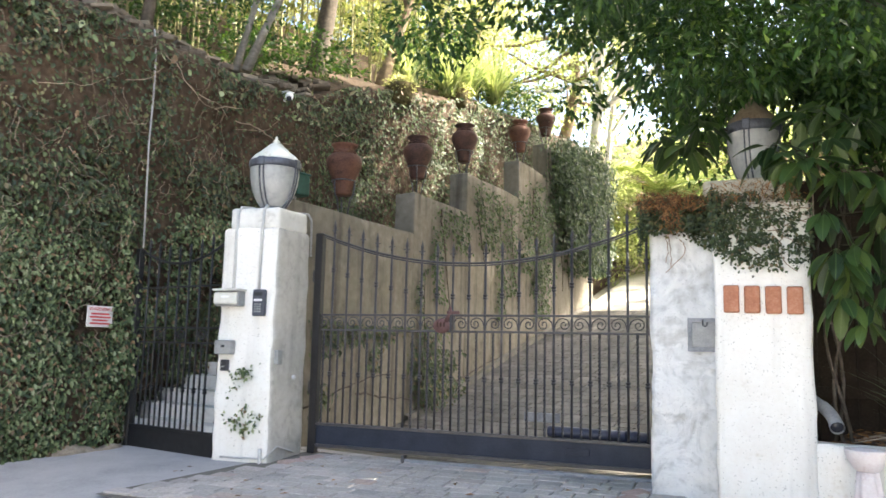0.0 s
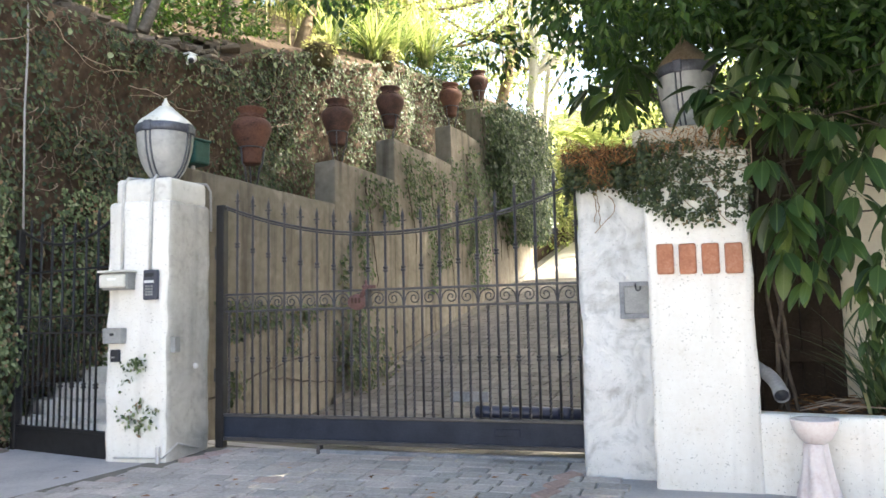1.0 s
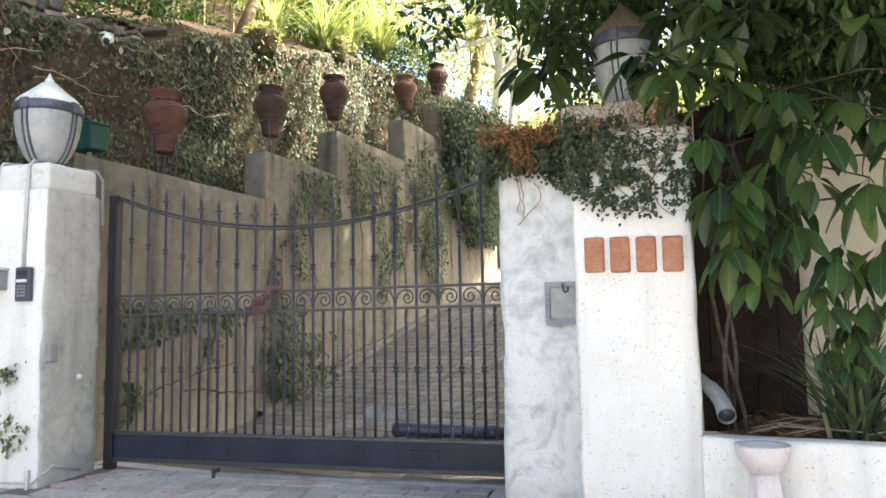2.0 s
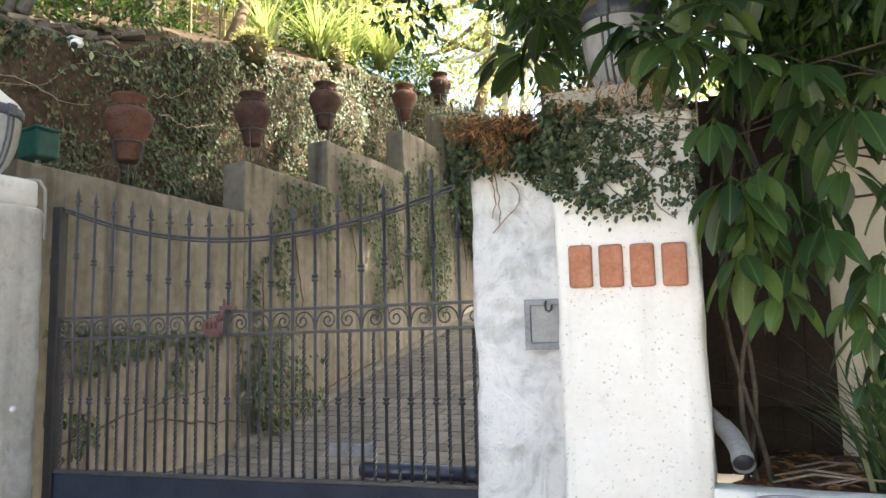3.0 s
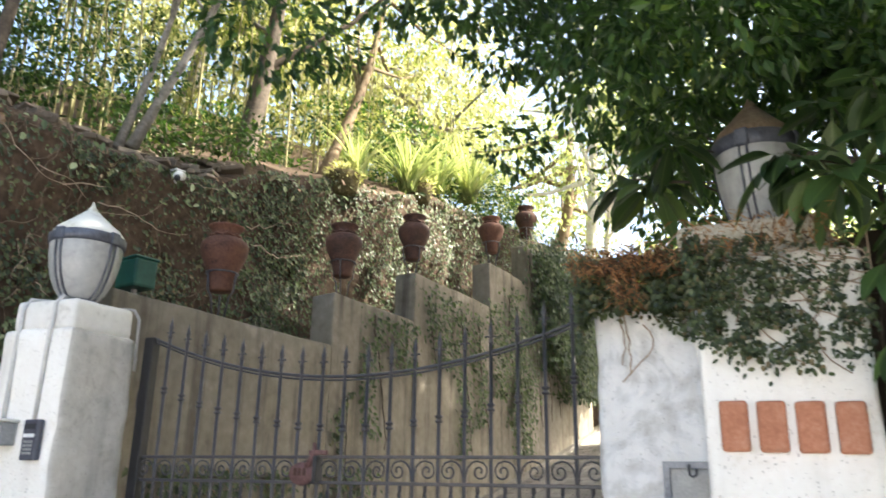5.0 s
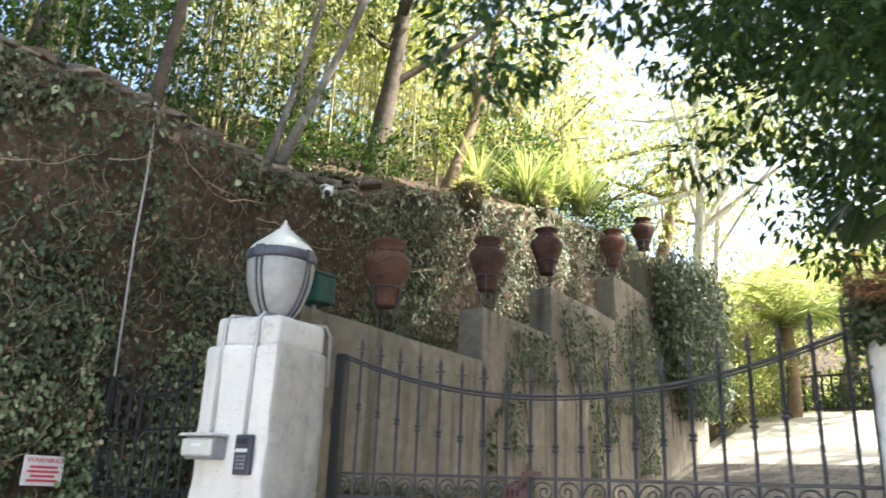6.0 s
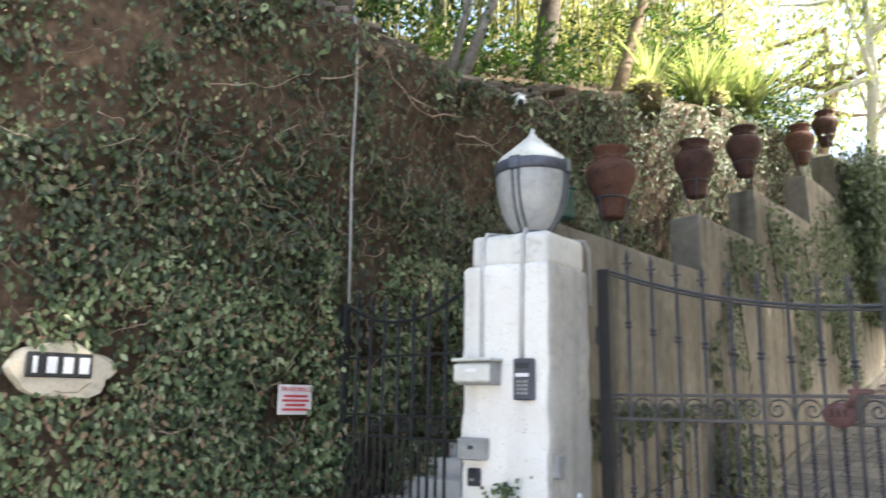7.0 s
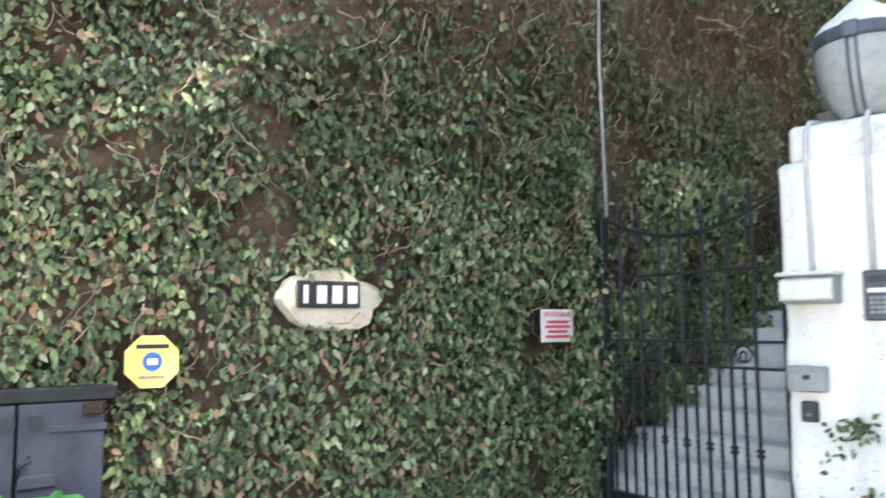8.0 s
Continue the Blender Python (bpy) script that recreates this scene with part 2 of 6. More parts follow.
M["bark"] = surface("pale_bark", [(0.30, (0.08, 0.072, 0.064)), (0.50, (0.16, 0.148, 0.13)), (0.70, (0.28, 0.265, 0.24))], 6, 0.9, 0.7, 30, lump=0.02)
M["bark_dark"] = surface("dark_bark", [(0.30, (0.035, 0.03, 0.025)), (0.50, (0.08, 0.065, 0.05)), (0.70, (0.14, 0.115, 0.09))], 6, 0.92, 0.8, 30, lump=0.02)
M["bark_tan"] = surface("tan_bark", [(0.30, (0.09, 0.065, 0.04)), (0.50, (0.17, 0.125, 0.08)), (0.70, (0.26, 0.20, 0.13))], 6, 0.9, 0.7, 30, lump=0.02)
M["bark_white"] = surface("whitish_bark", [(0.30, (0.40, 0.37, 0.32)), (0.50, (0.60, 0.57, 0.51)), (0.70, (0.72, 0.70, 0.65))], 5, 0.85, 0.5, 30)
M["cane"] = surface("bamboo_cane", [(0.30, (0.12, 0.115, 0.05)), (0.50, (0.22, 0.205, 0.09)), (0.70, (0.32, 0.29, 0.15))], 3, 0.6, 0.2, 30)
M["plank"] = surface("dark_brown_planks", [(0.30, (0.017, 0.012, 0.009)), (0.50, (0.036, 0.025, 0.017)), (0.70, (0.066, 0.046, 0.032))], 5, 0.85, 0.6, 50)
M["step"] = surface("grey_concrete_step", [(0.30, (0.38, 0.37, 0.35)), (0.50, (0.56, 0.55, 0.53)), (0.70, (0.66, 0.65, 0.63))], 4, 0.9, 0.4, 40)
M["street"] = surface("grey_street_concrete", [(0.30, (0.29, 0.28, 0.285)), (0.50, (0.41, 0.395, 0.395)), (0.70, (0.49, 0.475, 0.47))], 2.0, 0.9, 0.5, 60, lump=0.006)
M["slab"] = surface("sunlit_driveway_slab", [(0.30, (0.40, 0.37, 0.33)), (0.50, (0.50, 0.47, 0.42)), (0.70, (0.56, 0.53, 0.48))], 2.0, 0.9, 0.3, 50, lump=0.006)
M["joint"] = surface("paver_bed", [(0.30, (0.11, 0.102, 0.088)), (0.50, (0.16, 0.148, 0.128)), (0.70, (0.20, 0.186, 0.16))], 9, 0.95, 0.6, 60)
M["ghost"] = surface("pinkish_stone_urn", [(0.28, (0.50, 0.40, 0.38)), (0.46, (0.68, 0.61, 0.60)), (0.66, (0.76, 0.72, 0.71))], 9, 0.8, 0.3, 60)
M["render"] = surface("pale_bounce_render", [(0.30, (0.60, 0.58, 0.54)), (0.60, (0.74, 0.72, 0.68))], 1.2, 0.9, 0.2, 40)
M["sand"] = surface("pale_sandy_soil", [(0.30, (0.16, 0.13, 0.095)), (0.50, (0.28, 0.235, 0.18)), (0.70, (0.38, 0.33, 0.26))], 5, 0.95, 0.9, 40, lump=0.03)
M["trackwood"] = surface("old_brick_edging", [(0.30, (0.24, 0.15, 0.12)), (0.50, (0.36, 0.24, 0.20)), (0.70, (0.44, 0.32, 0.28))], 11, 0.9, 0.5, 60)
M["paver"] = piece_mat("grey_paver", [(0.0, (0.33, 0.31, 0.29)), (0.35, (0.40, 0.37, 0.345)), (0.7, (0.46, 0.415, 0.385)), (0.93, (0.35, 0.32, 0.30)), (1.0, (0.44, 0.34, 0.295))])
M["block"] = piece_mat("brown_grey_driveway_block", [(0.0, (0.135, 0.122, 0.108)), (0.5, (0.175, 0.16, 0.142)), (1.0, (0.21, 0.192, 0.17))])
M["rock"] = piece_mat("flat_grey_stone", [(0.0, (0.07, 0.055, 0.04)), (0.5, (0.13, 0.105, 0.078)), (1.0, (0.21, 0.175, 0.135))], bump=0.8, fine=18)
M["redbrick"] = piece_mat("faded_red_brick", [(0.0, (0.30, 0.21, 0.18)), (0.5, (0.36, 0.26, 0.225)), (1.0, (0.42, 0.32, 0.29))])
# Ivy tints differ by place: sunlit and shaded looks are in the colour.
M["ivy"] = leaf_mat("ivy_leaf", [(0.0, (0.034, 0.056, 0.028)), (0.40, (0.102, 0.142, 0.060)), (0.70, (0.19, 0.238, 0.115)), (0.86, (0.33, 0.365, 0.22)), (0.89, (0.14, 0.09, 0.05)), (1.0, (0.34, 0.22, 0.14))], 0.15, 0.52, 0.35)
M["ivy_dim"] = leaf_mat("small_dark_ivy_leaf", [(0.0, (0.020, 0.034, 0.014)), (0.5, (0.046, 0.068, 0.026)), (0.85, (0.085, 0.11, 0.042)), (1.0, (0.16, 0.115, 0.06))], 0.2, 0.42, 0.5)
M["ivy_sun"] = leaf_mat("sunlit_ivy_leaf", [(0.0, (0.026, 0.046, 0.018)), (0.5, (0.058, 0.088, 0.034)), (1.0, (0.12, 0.155, 0.07))], 0.25, 0.42, 0.45)
M["ivy_mass"] = leaf_mat("shaded_ivy_leaf", [(0.0, (0.016, 0.034, 0.012)), (0.5, (0.036, 0.066, 0.022)), (0.9, (0.07, 0.11, 0.04)), (1.0, (0.13, 0.17, 0.07))], 0.25, 0.42, 0.45)
M["dry"] = leaf_mat("dry_orange_brown_leaf", [(0.0, (0.045, 0.027, 0.016)), (0.5, (0.20, 0.098, 0.045)), (0.85, (0.34, 0.165, 0.07)), (1.0, (0.46, 0.28, 0.15))], 0.2, 0.7, 0.2)
M["oldcream"] = surface("old_cream_plaster", [(0.30, (0.30, 0.26, 0.19)), (0.46, (0.48, 0.43, 0.33)), (0.66, (0.58, 0.53, 0.42))], 9, 0.9, 0.6, 40, lump=0.01)
M["moss"] = surface("mossy_basket", [(0.30, (0.035, 0.03, 0.015)), (0.50, (0.085, 0.07, 0.03)), (0.70, (0.15, 0.125, 0.05))], 14, 0.95, 1.0, 60, lump=0.02)
M["umbrella"] = leaf_mat("umbrella_tree_leaf", [(0.0, (0.016, 0.036, 0.011)), (0.45, (0.032, 0.068, 0.019)), (0.8, (0.056, 0.105, 0.028)), (1.0, (0.11, 0.165, 0.038))], 0.16, 0.42, 0.45, veins=True)
M["fig"] = leaf_mat("fig_leaf", [(0.0, (0.016, 0.042, 0.010)), (0.5, (0.032, 0.074, 0.016)), (0.9, (0.060, 0.12, 0.025)), (1.0, (0.12, 0.18, 0.04))], 0.32, 0.42, 0.4)
# Background leaf tints are paled, so sun and glare sit partly in the colour.
M["bright"] = leaf_mat("sunlit_green_leaf", [(0.0, (0.12, 0.155, 0.05)), (0.5, (0.24, 0.275, 0.15)), (1.0, (0.40, 0.42, 0.27))], 0.62, 0.45, 0.4)
M["gold"] = leaf_mat("sunlit_yellow_green_leaf", [(0.0, (0.15, 0.16, 0.06)), (0.5, (0.28, 0.285, 0.17)), (1.0, (0.43, 0.425, 0.29))], 0.62, 0.5, 0.35)
M["bamboo"] = leaf_mat("bamboo_leaf", [(0.0, (0.06, 0.09, 0.022)), (0.5, (0.13, 0.165, 0.045)), (1.0, (0.25, 0.26, 0.10))], 0.55, 0.5, 0.35)
M["blade"] = leaf_mat("strap_leaf", [(0.0, (0.030, 0.060, 0.030)), (0.5, (0.055, 0.095, 0.042)), (0.9, (0.10, 0.15, 0.06)), (1.0, (0.26, 0.24, 0.12))], 0.25, 0.45, 0.4)
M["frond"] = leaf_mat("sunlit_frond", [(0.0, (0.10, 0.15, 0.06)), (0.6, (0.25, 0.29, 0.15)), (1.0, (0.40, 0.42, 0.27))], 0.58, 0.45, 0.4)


# ---- geometry helpers ----
def finish(name, bm, material, parent=None, smooth=False, label=""):
    me = bpy.data.meshes.new(name)
    bmesh.ops.recalc_face_normals(bm, faces=bm.faces)
    for f in bm.faces:
        f.smooth = smooth
    bm.to_mesh(me)
    bm.free()
    me.materials.append(material)
    ob = new(name, me)
    ob.parent = parent
    if label:
        ob["label"] = label
    return ob


def part(name, bm, material, parent, label="", smooth=False):
    return finish(name, bm, material, parent, smooth, label)


def thing(name, at, label, category, group="", kind="", turn=0.0):
    ob = new(name)
    ob.empty_display_size = 0.1
    ob.matrix_world = pose(*at, 0, 0, turn)
    return tagged(ob, label, category, group, kind)


def box(bm, x0, x1, y0, y1, z0, z1, bevel=0.0, seg=1):
    r = bmesh.ops.create_cube(bm, size=1)
    vs = r["verts"]
    for v in vs:
        v.co = ((x0 + x1) / 2 + v.co.x * (x1 - x0), (y0 + y1) / 2 + v.co.y * (y1 - y0), (z0 + z1) / 2 + v.co.z * (z1 - z0))
    if bevel:
        es = list({e for v in vs for e in v.link_edges})
        bmesh.ops.bevel(bm, geom=es, offset=bevel, segments=seg, affect="EDGES", profile=0.5)
    return bm


def lathe(bm, profile, seg=24, at=(0, 0, 0)):
    """Revolves (radius, height) pairs round the z axis; a radius of 0 closes the end."""
    rings = []
    for r, z in profile:
        if r < 1e-6:
            rings.append([bm.verts.new((at[0], at[1], at[2] + z))])
        else:
            rings.append([bm.verts.new((at[0] + r * math.cos(2 * math.pi * i / seg), at[1] + r * math.sin(2 * math.pi * i / seg), at[2] + z)) for i in range(seg)])
    for a, b in zip(rings, rings[1:]):
        for i in range(seg):
            j = (i + 1) % seg
            q = [a[i % len(a)], a[j % len(a)], b[j % len(b)], b[i % len(b)]]
            q = list(dict.fromkeys(q))
            if len(q) > 2:
                bm.faces.new(q)
    return bm


def tube(bm, pts, radii, seg=8, cap=True):
    """A round bar along points; radii: one for all, or one a point."""
    pts = [Vector(p) for p in pts]
    if not hasattr(radii, "__len__"):
        radii = [radii] * len(pts)
    up, rings = None, []
    for i, p in enumerate(pts):
        d = (pts[min(i + 1, len(pts) - 1)] - pts[max(i - 1, 0)]).normalized()
        if up is None:
            up = d.orthogonal().normalized()
        up = (up - d * up.dot(d)).normalized()
        side = d.cross(up)
        rings.append([bm.verts.new(p + radii[i] * (math.cos(2 * math.pi * k / seg) * up + math.sin(2 * math.pi * k / seg) * side)) for k in range(seg)])
    for a, b in zip(rings, rings[1:]):
        for k in range(seg):
            bm.faces.new((a[k], a[(k + 1) % seg], b[(k + 1) % seg], b[k]))
    if cap:
        bm.faces.new(rings[0][::-1])
        bm.faces.new(rings[-1])
    return bm


def block(bm, x0, x1, y0, y1, z0, z1, cell=0.06, rnd=0.03, amp=0.006, taper=0.0, rough_scale=3.0, seed=0.0):
    """A hand-plastered block: softened edges, uneven faces, widening downwards by taper."""
    lo, hi = np.array([x0, y0, z0]), np.array([x1, y1, z1])
    n = np.maximum(2, np.ceil((hi - lo) / cell).astype(int))
    made = {}
    lines = [np.concatenate(([lo[a]], np.linspace(lo[a] + rnd, hi[a] - rnd, n[a] + 1), [hi[a]])) for a in range(3)]
    n = n + 2

    def vert(i, j, k):
        if (i, j, k) in made:
            return made[i, j, k]
        p = np.array([lines[0][i], lines[1][j], lines[2][k]])
        inner = np.clip(p, lo + rnd, hi - rnd)
        d = p - inner
        L = np.linalg.norm(d)
        if L > 1e-9:
            p = inner + d / L * rnd
        nd = noise.noise_vector(Vector(p * rough_scale) + Vector((seed, seed, seed))) * amp + noise.noise_vector(Vector(p * rough_scale * 4)) * amp * 0.4
        p = p + np.array(nd)
        if taper:
            c = (lo + hi) / 2
            s = 1 + taper * (1 - (p[2] - z0) / (z1 - z0))
            p[0], p[1] = c[0] + (p[0] - c[0]) * s, c[1] + (p[1] - c[1]) * s
        made[i, j, k] = bm.verts.new(p)
        return made[i, j, k]

    for ax in range(3):
        u, v = [a for a in range(3) if a != ax]
        for side in (0, n[ax]):
            for a in range(n[u]):
                for b in range(n[v]):
                    q = []
                    for da, db in ((0, 0), (1, 0), (1, 1), (0, 1)):
                        idx = [0, 0, 0]
                        idx[ax], idx[u], idx[v] = side, a + da, b + db
                        q.append(vert(*idx))
                    bm.faces.new(q)
    return bm


def np_mesh(name, verts, faces, material, parent=None, smooth=False):
    """A mesh object straight from arrays of points and equal-sized faces."""
    verts, faces = np.asarray(verts, np.float32), np.asarray(faces, np.int32)
    me = bpy.data.meshes.new(name)
    k = faces.shape[1]
    me.vertices.add(len(verts)); me.vertices.foreach_set("co", verts.ravel())
    me.loops.add(faces.size); me.loops.foreach_set("vertex_index", faces.ravel())
    me.polygons.add(len(faces))
    me.polygons.foreach_set("loop_start", np.arange(0, faces.size, k, dtype=np.int32))
    me.polygons.foreach_set("loop_total", np.full(len(faces), k, np.int32))
    me.polygons.foreach_set("use_smooth", np.full(len(faces), smooth))
    me.update(calc_edges=True)
    me.materials.append(material)
    ob = new(name, me)
    ob.parent = parent
    return ob


RNG = np.random.default_rng(7)


def unit(v):
    return v / np.maximum(np.linalg.norm(v, axis=-1, keepdims=True), 1e-9)


def leaf_arrays(base, along, normal, length, width, fold=0.18, bend=0.15):
    """Folded, bent leaves: five cross-sections less the ends, four faces each."""
    along = unit(along)
    side = unit(np.cross(along, normal))
    nrm = np.cross(side, along)
    L, W = length[:, None], width[:, None]
    c = base + along * L * 0.45 - nrm * W * fold
    l = base + along * L * 0.42 - side * W * 0.5
    r = base + along * L * 0.42 + side * W * 0.5
    t = base + along * L - nrm * L * bend
    v = np.stack([base, l, c, r, t], 1).reshape(-1, 3)
    f = np.array([[0, 2, 1], [0, 3, 2], [1, 2, 4], [2, 3, 4]])
    return v, (np.arange(len(base))[:, None, None] * 5 + f).reshape(-1, 3)


def oval_arrays(base, along, normal, length, width, fold=0.12, bend=0.15):
    """Rounded ivy leaves, eight points round a sunken middle."""
    along = unit(along)
    side = unit(np.cross(along, normal))
    nrm = np.cross(side, along)
    L, W = length[:, None], width[:, None]
    at = lambda t, s: base + along * L * t + side * W * s - nrm * L * bend * t * t
    v = np.stack([at(0.45, 0.0) - nrm * W * fold, at(0.0, 0.0), at(0.13, 0.30), at(0.40, 0.50), at(0.74, 0.33), at(1.0, 0.0), at(0.74, -0.33), at(0.40, -0.50), at(0.13, -0.30)], 1).reshape(-1, 3)
    f = np.array([[0, k, k % 8 + 1] for k in range(1, 9)])
    return v, (np.arange(len(base))[:, None, None] * 9 + f).reshape(-1, 3)


def leaves(name, base, along, normal, size, aspect, material, parent=None, spread=0.35, fold=0.18, bend=0.15, oval=False):
    n = len(base)
    L = size * RNG.uniform(1 - spread, 1 + spread, n)
    v, f = (oval_arrays if oval else leaf_arrays)(base, along, normal, L, L * aspect * RNG.uniform(0.8, 1.2, n), fold, bend)
    return np_mesh(name, v, f, material, parent)


def crown_points(centres, radii, count, flat=0.75, hollow=0.45):
    """Leaf places and outward ways in a set of clumps, thicker towards the skin of each."""
    centres, radii = np.asarray(centres, float), np.asarray(radii, float)
    w = radii ** 2
    pick = RNG.choice(len(centres), count, p=w / w.sum())
    d = unit(RNG.normal(size=(count, 3)))
    r = radii[pick] * RNG.uniform(hollow, 1.0, count) ** 0.6
    p = centres[pick] + d * r[:, None] * np.array([1, 1, flat])
    return p, d


# ---- levels of the place ----
def street_z(y):
    y = max(-9.0, min(y, 5.3))
    return 0.06 + 0.045 * (y - 4.45) if y > 3.2 else 0.004 - 0.17 * (3.2 - y)


DRIVE = [(4.0, 0.09), (5.3, 0.10), (7.0, 0.14), (7.6, 0.23), (8.2, 0.36), (9.0, 0.53), (9.6, 0.69), (10.8, 0.99), (12.0, 1.26), (13.5, 1.61), (15.8, 2.21), (17.0, 2.53), (18.5, 2.92), (20.0, 3.22), (23.0, 3.35), (60.0, 4.0)]
RIM = [(-12, 4.9), (2.0, 4.3), (3.4, 4.17), (5.3, 4.06), (6.2, 4.08), (7.0, 4.20), (7.7, 4.58), (8.8, 4.87), (10.0, 5.05), (11.0, 5.4), (13.0, 5.6), (24.0, 6.6)]


def between(table, y):
    return float(np.interp(y, [a for a, _ in table], [b for _, b in table]))


def wall_x(y):
    return -5.0 - 0.138 * (y - 5.4)


def bank_x(y):
    return -6.42 - 0.075 * (y - 4.5) if y > 4.5 else -6.42 - 0.055 * (4.5 - max(y, 0.0))


# ---- ground and street ----
xs = [-400, -120, -40, -20, -12, -8] + [x * 0.5 for x in range(-15, 16)] + [10, 14, 20, 40, 120, 400]
ys = [-400, -120, -40, -20, -9] + [-8 + 0.5 * i for i in range(27)] + [5.45, 6, 7, 10, 20, 60, 400]
gv = [(x, y, street_z(y) - (0.35 if y > 5.6 else 0.0) + 0.006 * noise.noise(Vector((x * 2, y * 2, 0)))) for y in ys for x in xs]
gf = [(j * len(xs) + i, j * len(xs) + i + 1, (j + 1) * len(xs) + i + 1, (j + 1) * len(xs) + i) for j in range(len(ys) - 1) for i in range(len(xs) - 1)]
tagged(np_mesh("ground", gv, gf, M["street"], smooth=True), "sloping grey street surface in front of the gate", "ground", kind="structure")

# the driveway behind the gate, rising between walls
dy = [5.45] + [5.75 + 0.3 * i for i in range(62)] + [30, 60]
dv, df = [], []
for y in dy:
    for x in np.linspace(wall_x(min(y, 19)) - 0.2, 1.5, 9):
        dv.append((x, y, between(DRIVE, y) - 0.010))
for j in range(len(dy) - 1):
    for i in range(8):
        df.append((j * 9 + i, j * 9 + i + 1, (j + 1) * 9 + i + 1, (j + 1) * 9 + i))
driveway = tagged(np_mesh("driveway", dv, df, M["joint"], smooth=True), "steep paved driveway rising behind the gate", "driveway", kind="structure")

# ---- earth bank on the hill side ----
bys = np.arange(-12, 26.01, 0.16)
rows = []
NV = 34
for y in bys:
    top, bot = between(RIM, y), (street_z(y) - 0.3)
    line = []
    for k in range(NV):
        t = k / (NV - 1)
        z = bot + (top - bot) * t
        x = bank_x(y) - 0.10 * t + 0.10 * t ** 6
        q = Vector((y * 0.55, z * 0.55, 3.0))
        x += 0.16 * noise.noise(q) + 0.09 * noise.noise(q * 3.1) + 0.04 * noise.noise(q * 9) - (0.14 * max(0, noise.noise(q * 1.7)) if y > 4.4 else 0) - 0.20 * math.exp(-((y - 4.19) / 0.4) ** 2 - ((z - 1.27) / 0.4) ** 2) - 0.30 * math.exp(-((y - 5.0) / 0.5) ** 2 - ((z - 0.3) / 0.5) ** 2)
        line.append((x, y + 0.04 * noise.noise(q * 5), z))
    for dx, dz in ((0.12, 0.07), (0.35, 0.16), (0.7, 0.30), (1.2, 0.55), (2.0, 1.0), (3.5, 1.9), (6.0, 3.2), (12.0, 5.0), (40.0, 9.0), (200.0, 20.0)):
        q = Vector((y * 0.6, dx, 9.0))
        line.append((line[NV - 1][0] - dx, y, top + dz + 0.12 * noise.noise(q * 2)))
    rows.append(line)
nv = len(rows[0])
bank_v = [p for r in rows for p in r]
bank_f = [(j * nv + i, (j + 1) * nv + i, (j + 1) * nv + i + 1, j * nv + i + 1) for j in range(len(rows) - 1) for i in range(nv - 1)]
bank = tagged(np_mesh("hillside", bank_v, bank_f, M["earth"], smooth=True), "steep brown earth bank with a slope above it", "bank", kind="structure")
BANK = np.array([r[:NV] for r in rows])
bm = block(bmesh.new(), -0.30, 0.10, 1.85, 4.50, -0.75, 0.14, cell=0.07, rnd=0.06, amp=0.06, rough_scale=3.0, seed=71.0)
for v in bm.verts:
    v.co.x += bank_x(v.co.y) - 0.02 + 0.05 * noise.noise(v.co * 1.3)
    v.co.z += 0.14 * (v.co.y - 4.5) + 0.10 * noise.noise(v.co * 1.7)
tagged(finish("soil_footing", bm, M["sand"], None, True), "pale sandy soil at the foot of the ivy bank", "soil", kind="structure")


def on_bank(y, z):
    """Points of the bank's face at heights z and stretches y."""
    j = np.clip((np.asarray(y) - bys[0]) / 0.16, 0, len(bys) - 1.001)
    j0 = j.astype(int)
    bot, top = BANK[j0, 0, 2], BANK[j0, -1, 2]
    k = np.clip((np.asarray(z) - bot) / (top - bot) * (NV - 1), 0, NV - 1.001)
    k0 = k.astype(int)
    a, b = (j - j0)[:, None], (k - k0)[:, None]
    return (BANK[j0, k0] * (1 - a) * (1 - b) + BANK[j0 + 1, k0] * a * (1 - b) + BANK[j0, k0 + 1] * (1 - a) * b + BANK[j0 + 1, k0 + 1] * a * b)


# unseen plain walls added across the street and beside it, to bounce and screen light
ws_ = thing("wall_bounce", (0, 0, 0), "unseen plain wall added to bounce light onto the gate", "wall", kind="structure")
part("wall_face", box(bmesh.new(), -22, 14, -9.4, -9.0, -2.0, 2.6), M["render"], ws_)
we_ = thing("wall_screen", (0, 0, 0), "unseen plain wall added to screen sky light off the bank", "wall", kind="structure")
part("wall_face", box(bmesh.new(), 6.4, 6.8, -7.0, 6.5, -2.0, 2.8), M["stucco"], we_)

# far rise behind the driveway
hv, hf = [], []
hx, hy = np.linspace(-60, 60, 41), np.array([22.0, 24, 27, 31, 36, 44, 60, 120])
for y in hy:
    for x in hx:
        hv.append((x, y, 2.2 + (y - 22) * 0.34 + 0.8 * noise.noise(Vector((x * 0.2, y * 0.2, 1)))))
for j in range(len(hy) - 1):
    for i in range(len(hx) - 1):
        hf.append((j * 41 + i, j * 41 + i + 1, (j + 1) * 41 + i + 1, (j + 1) * 41 + i))
tagged(np_mesh("far_hillside", hv, hf, M["earth"], smooth=True), "wooded slope far behind the driveway", "hillside", kind="structure")

# ---- stepped retaining wall along the driveway ----
wall = thing("wall_retaining", (0, 0, 0), "stepped tan stucco retaining wall beside the driveway", "wall", kind="structure")
STEPS = [(5.07, 7.515, 2.43), (7.515, 9.02, 2.95), (9.02, 11.03, 3.53), (11.03, 12.4, 4.17), (12.4, 15.4, 4.80)]
TH = 0.30
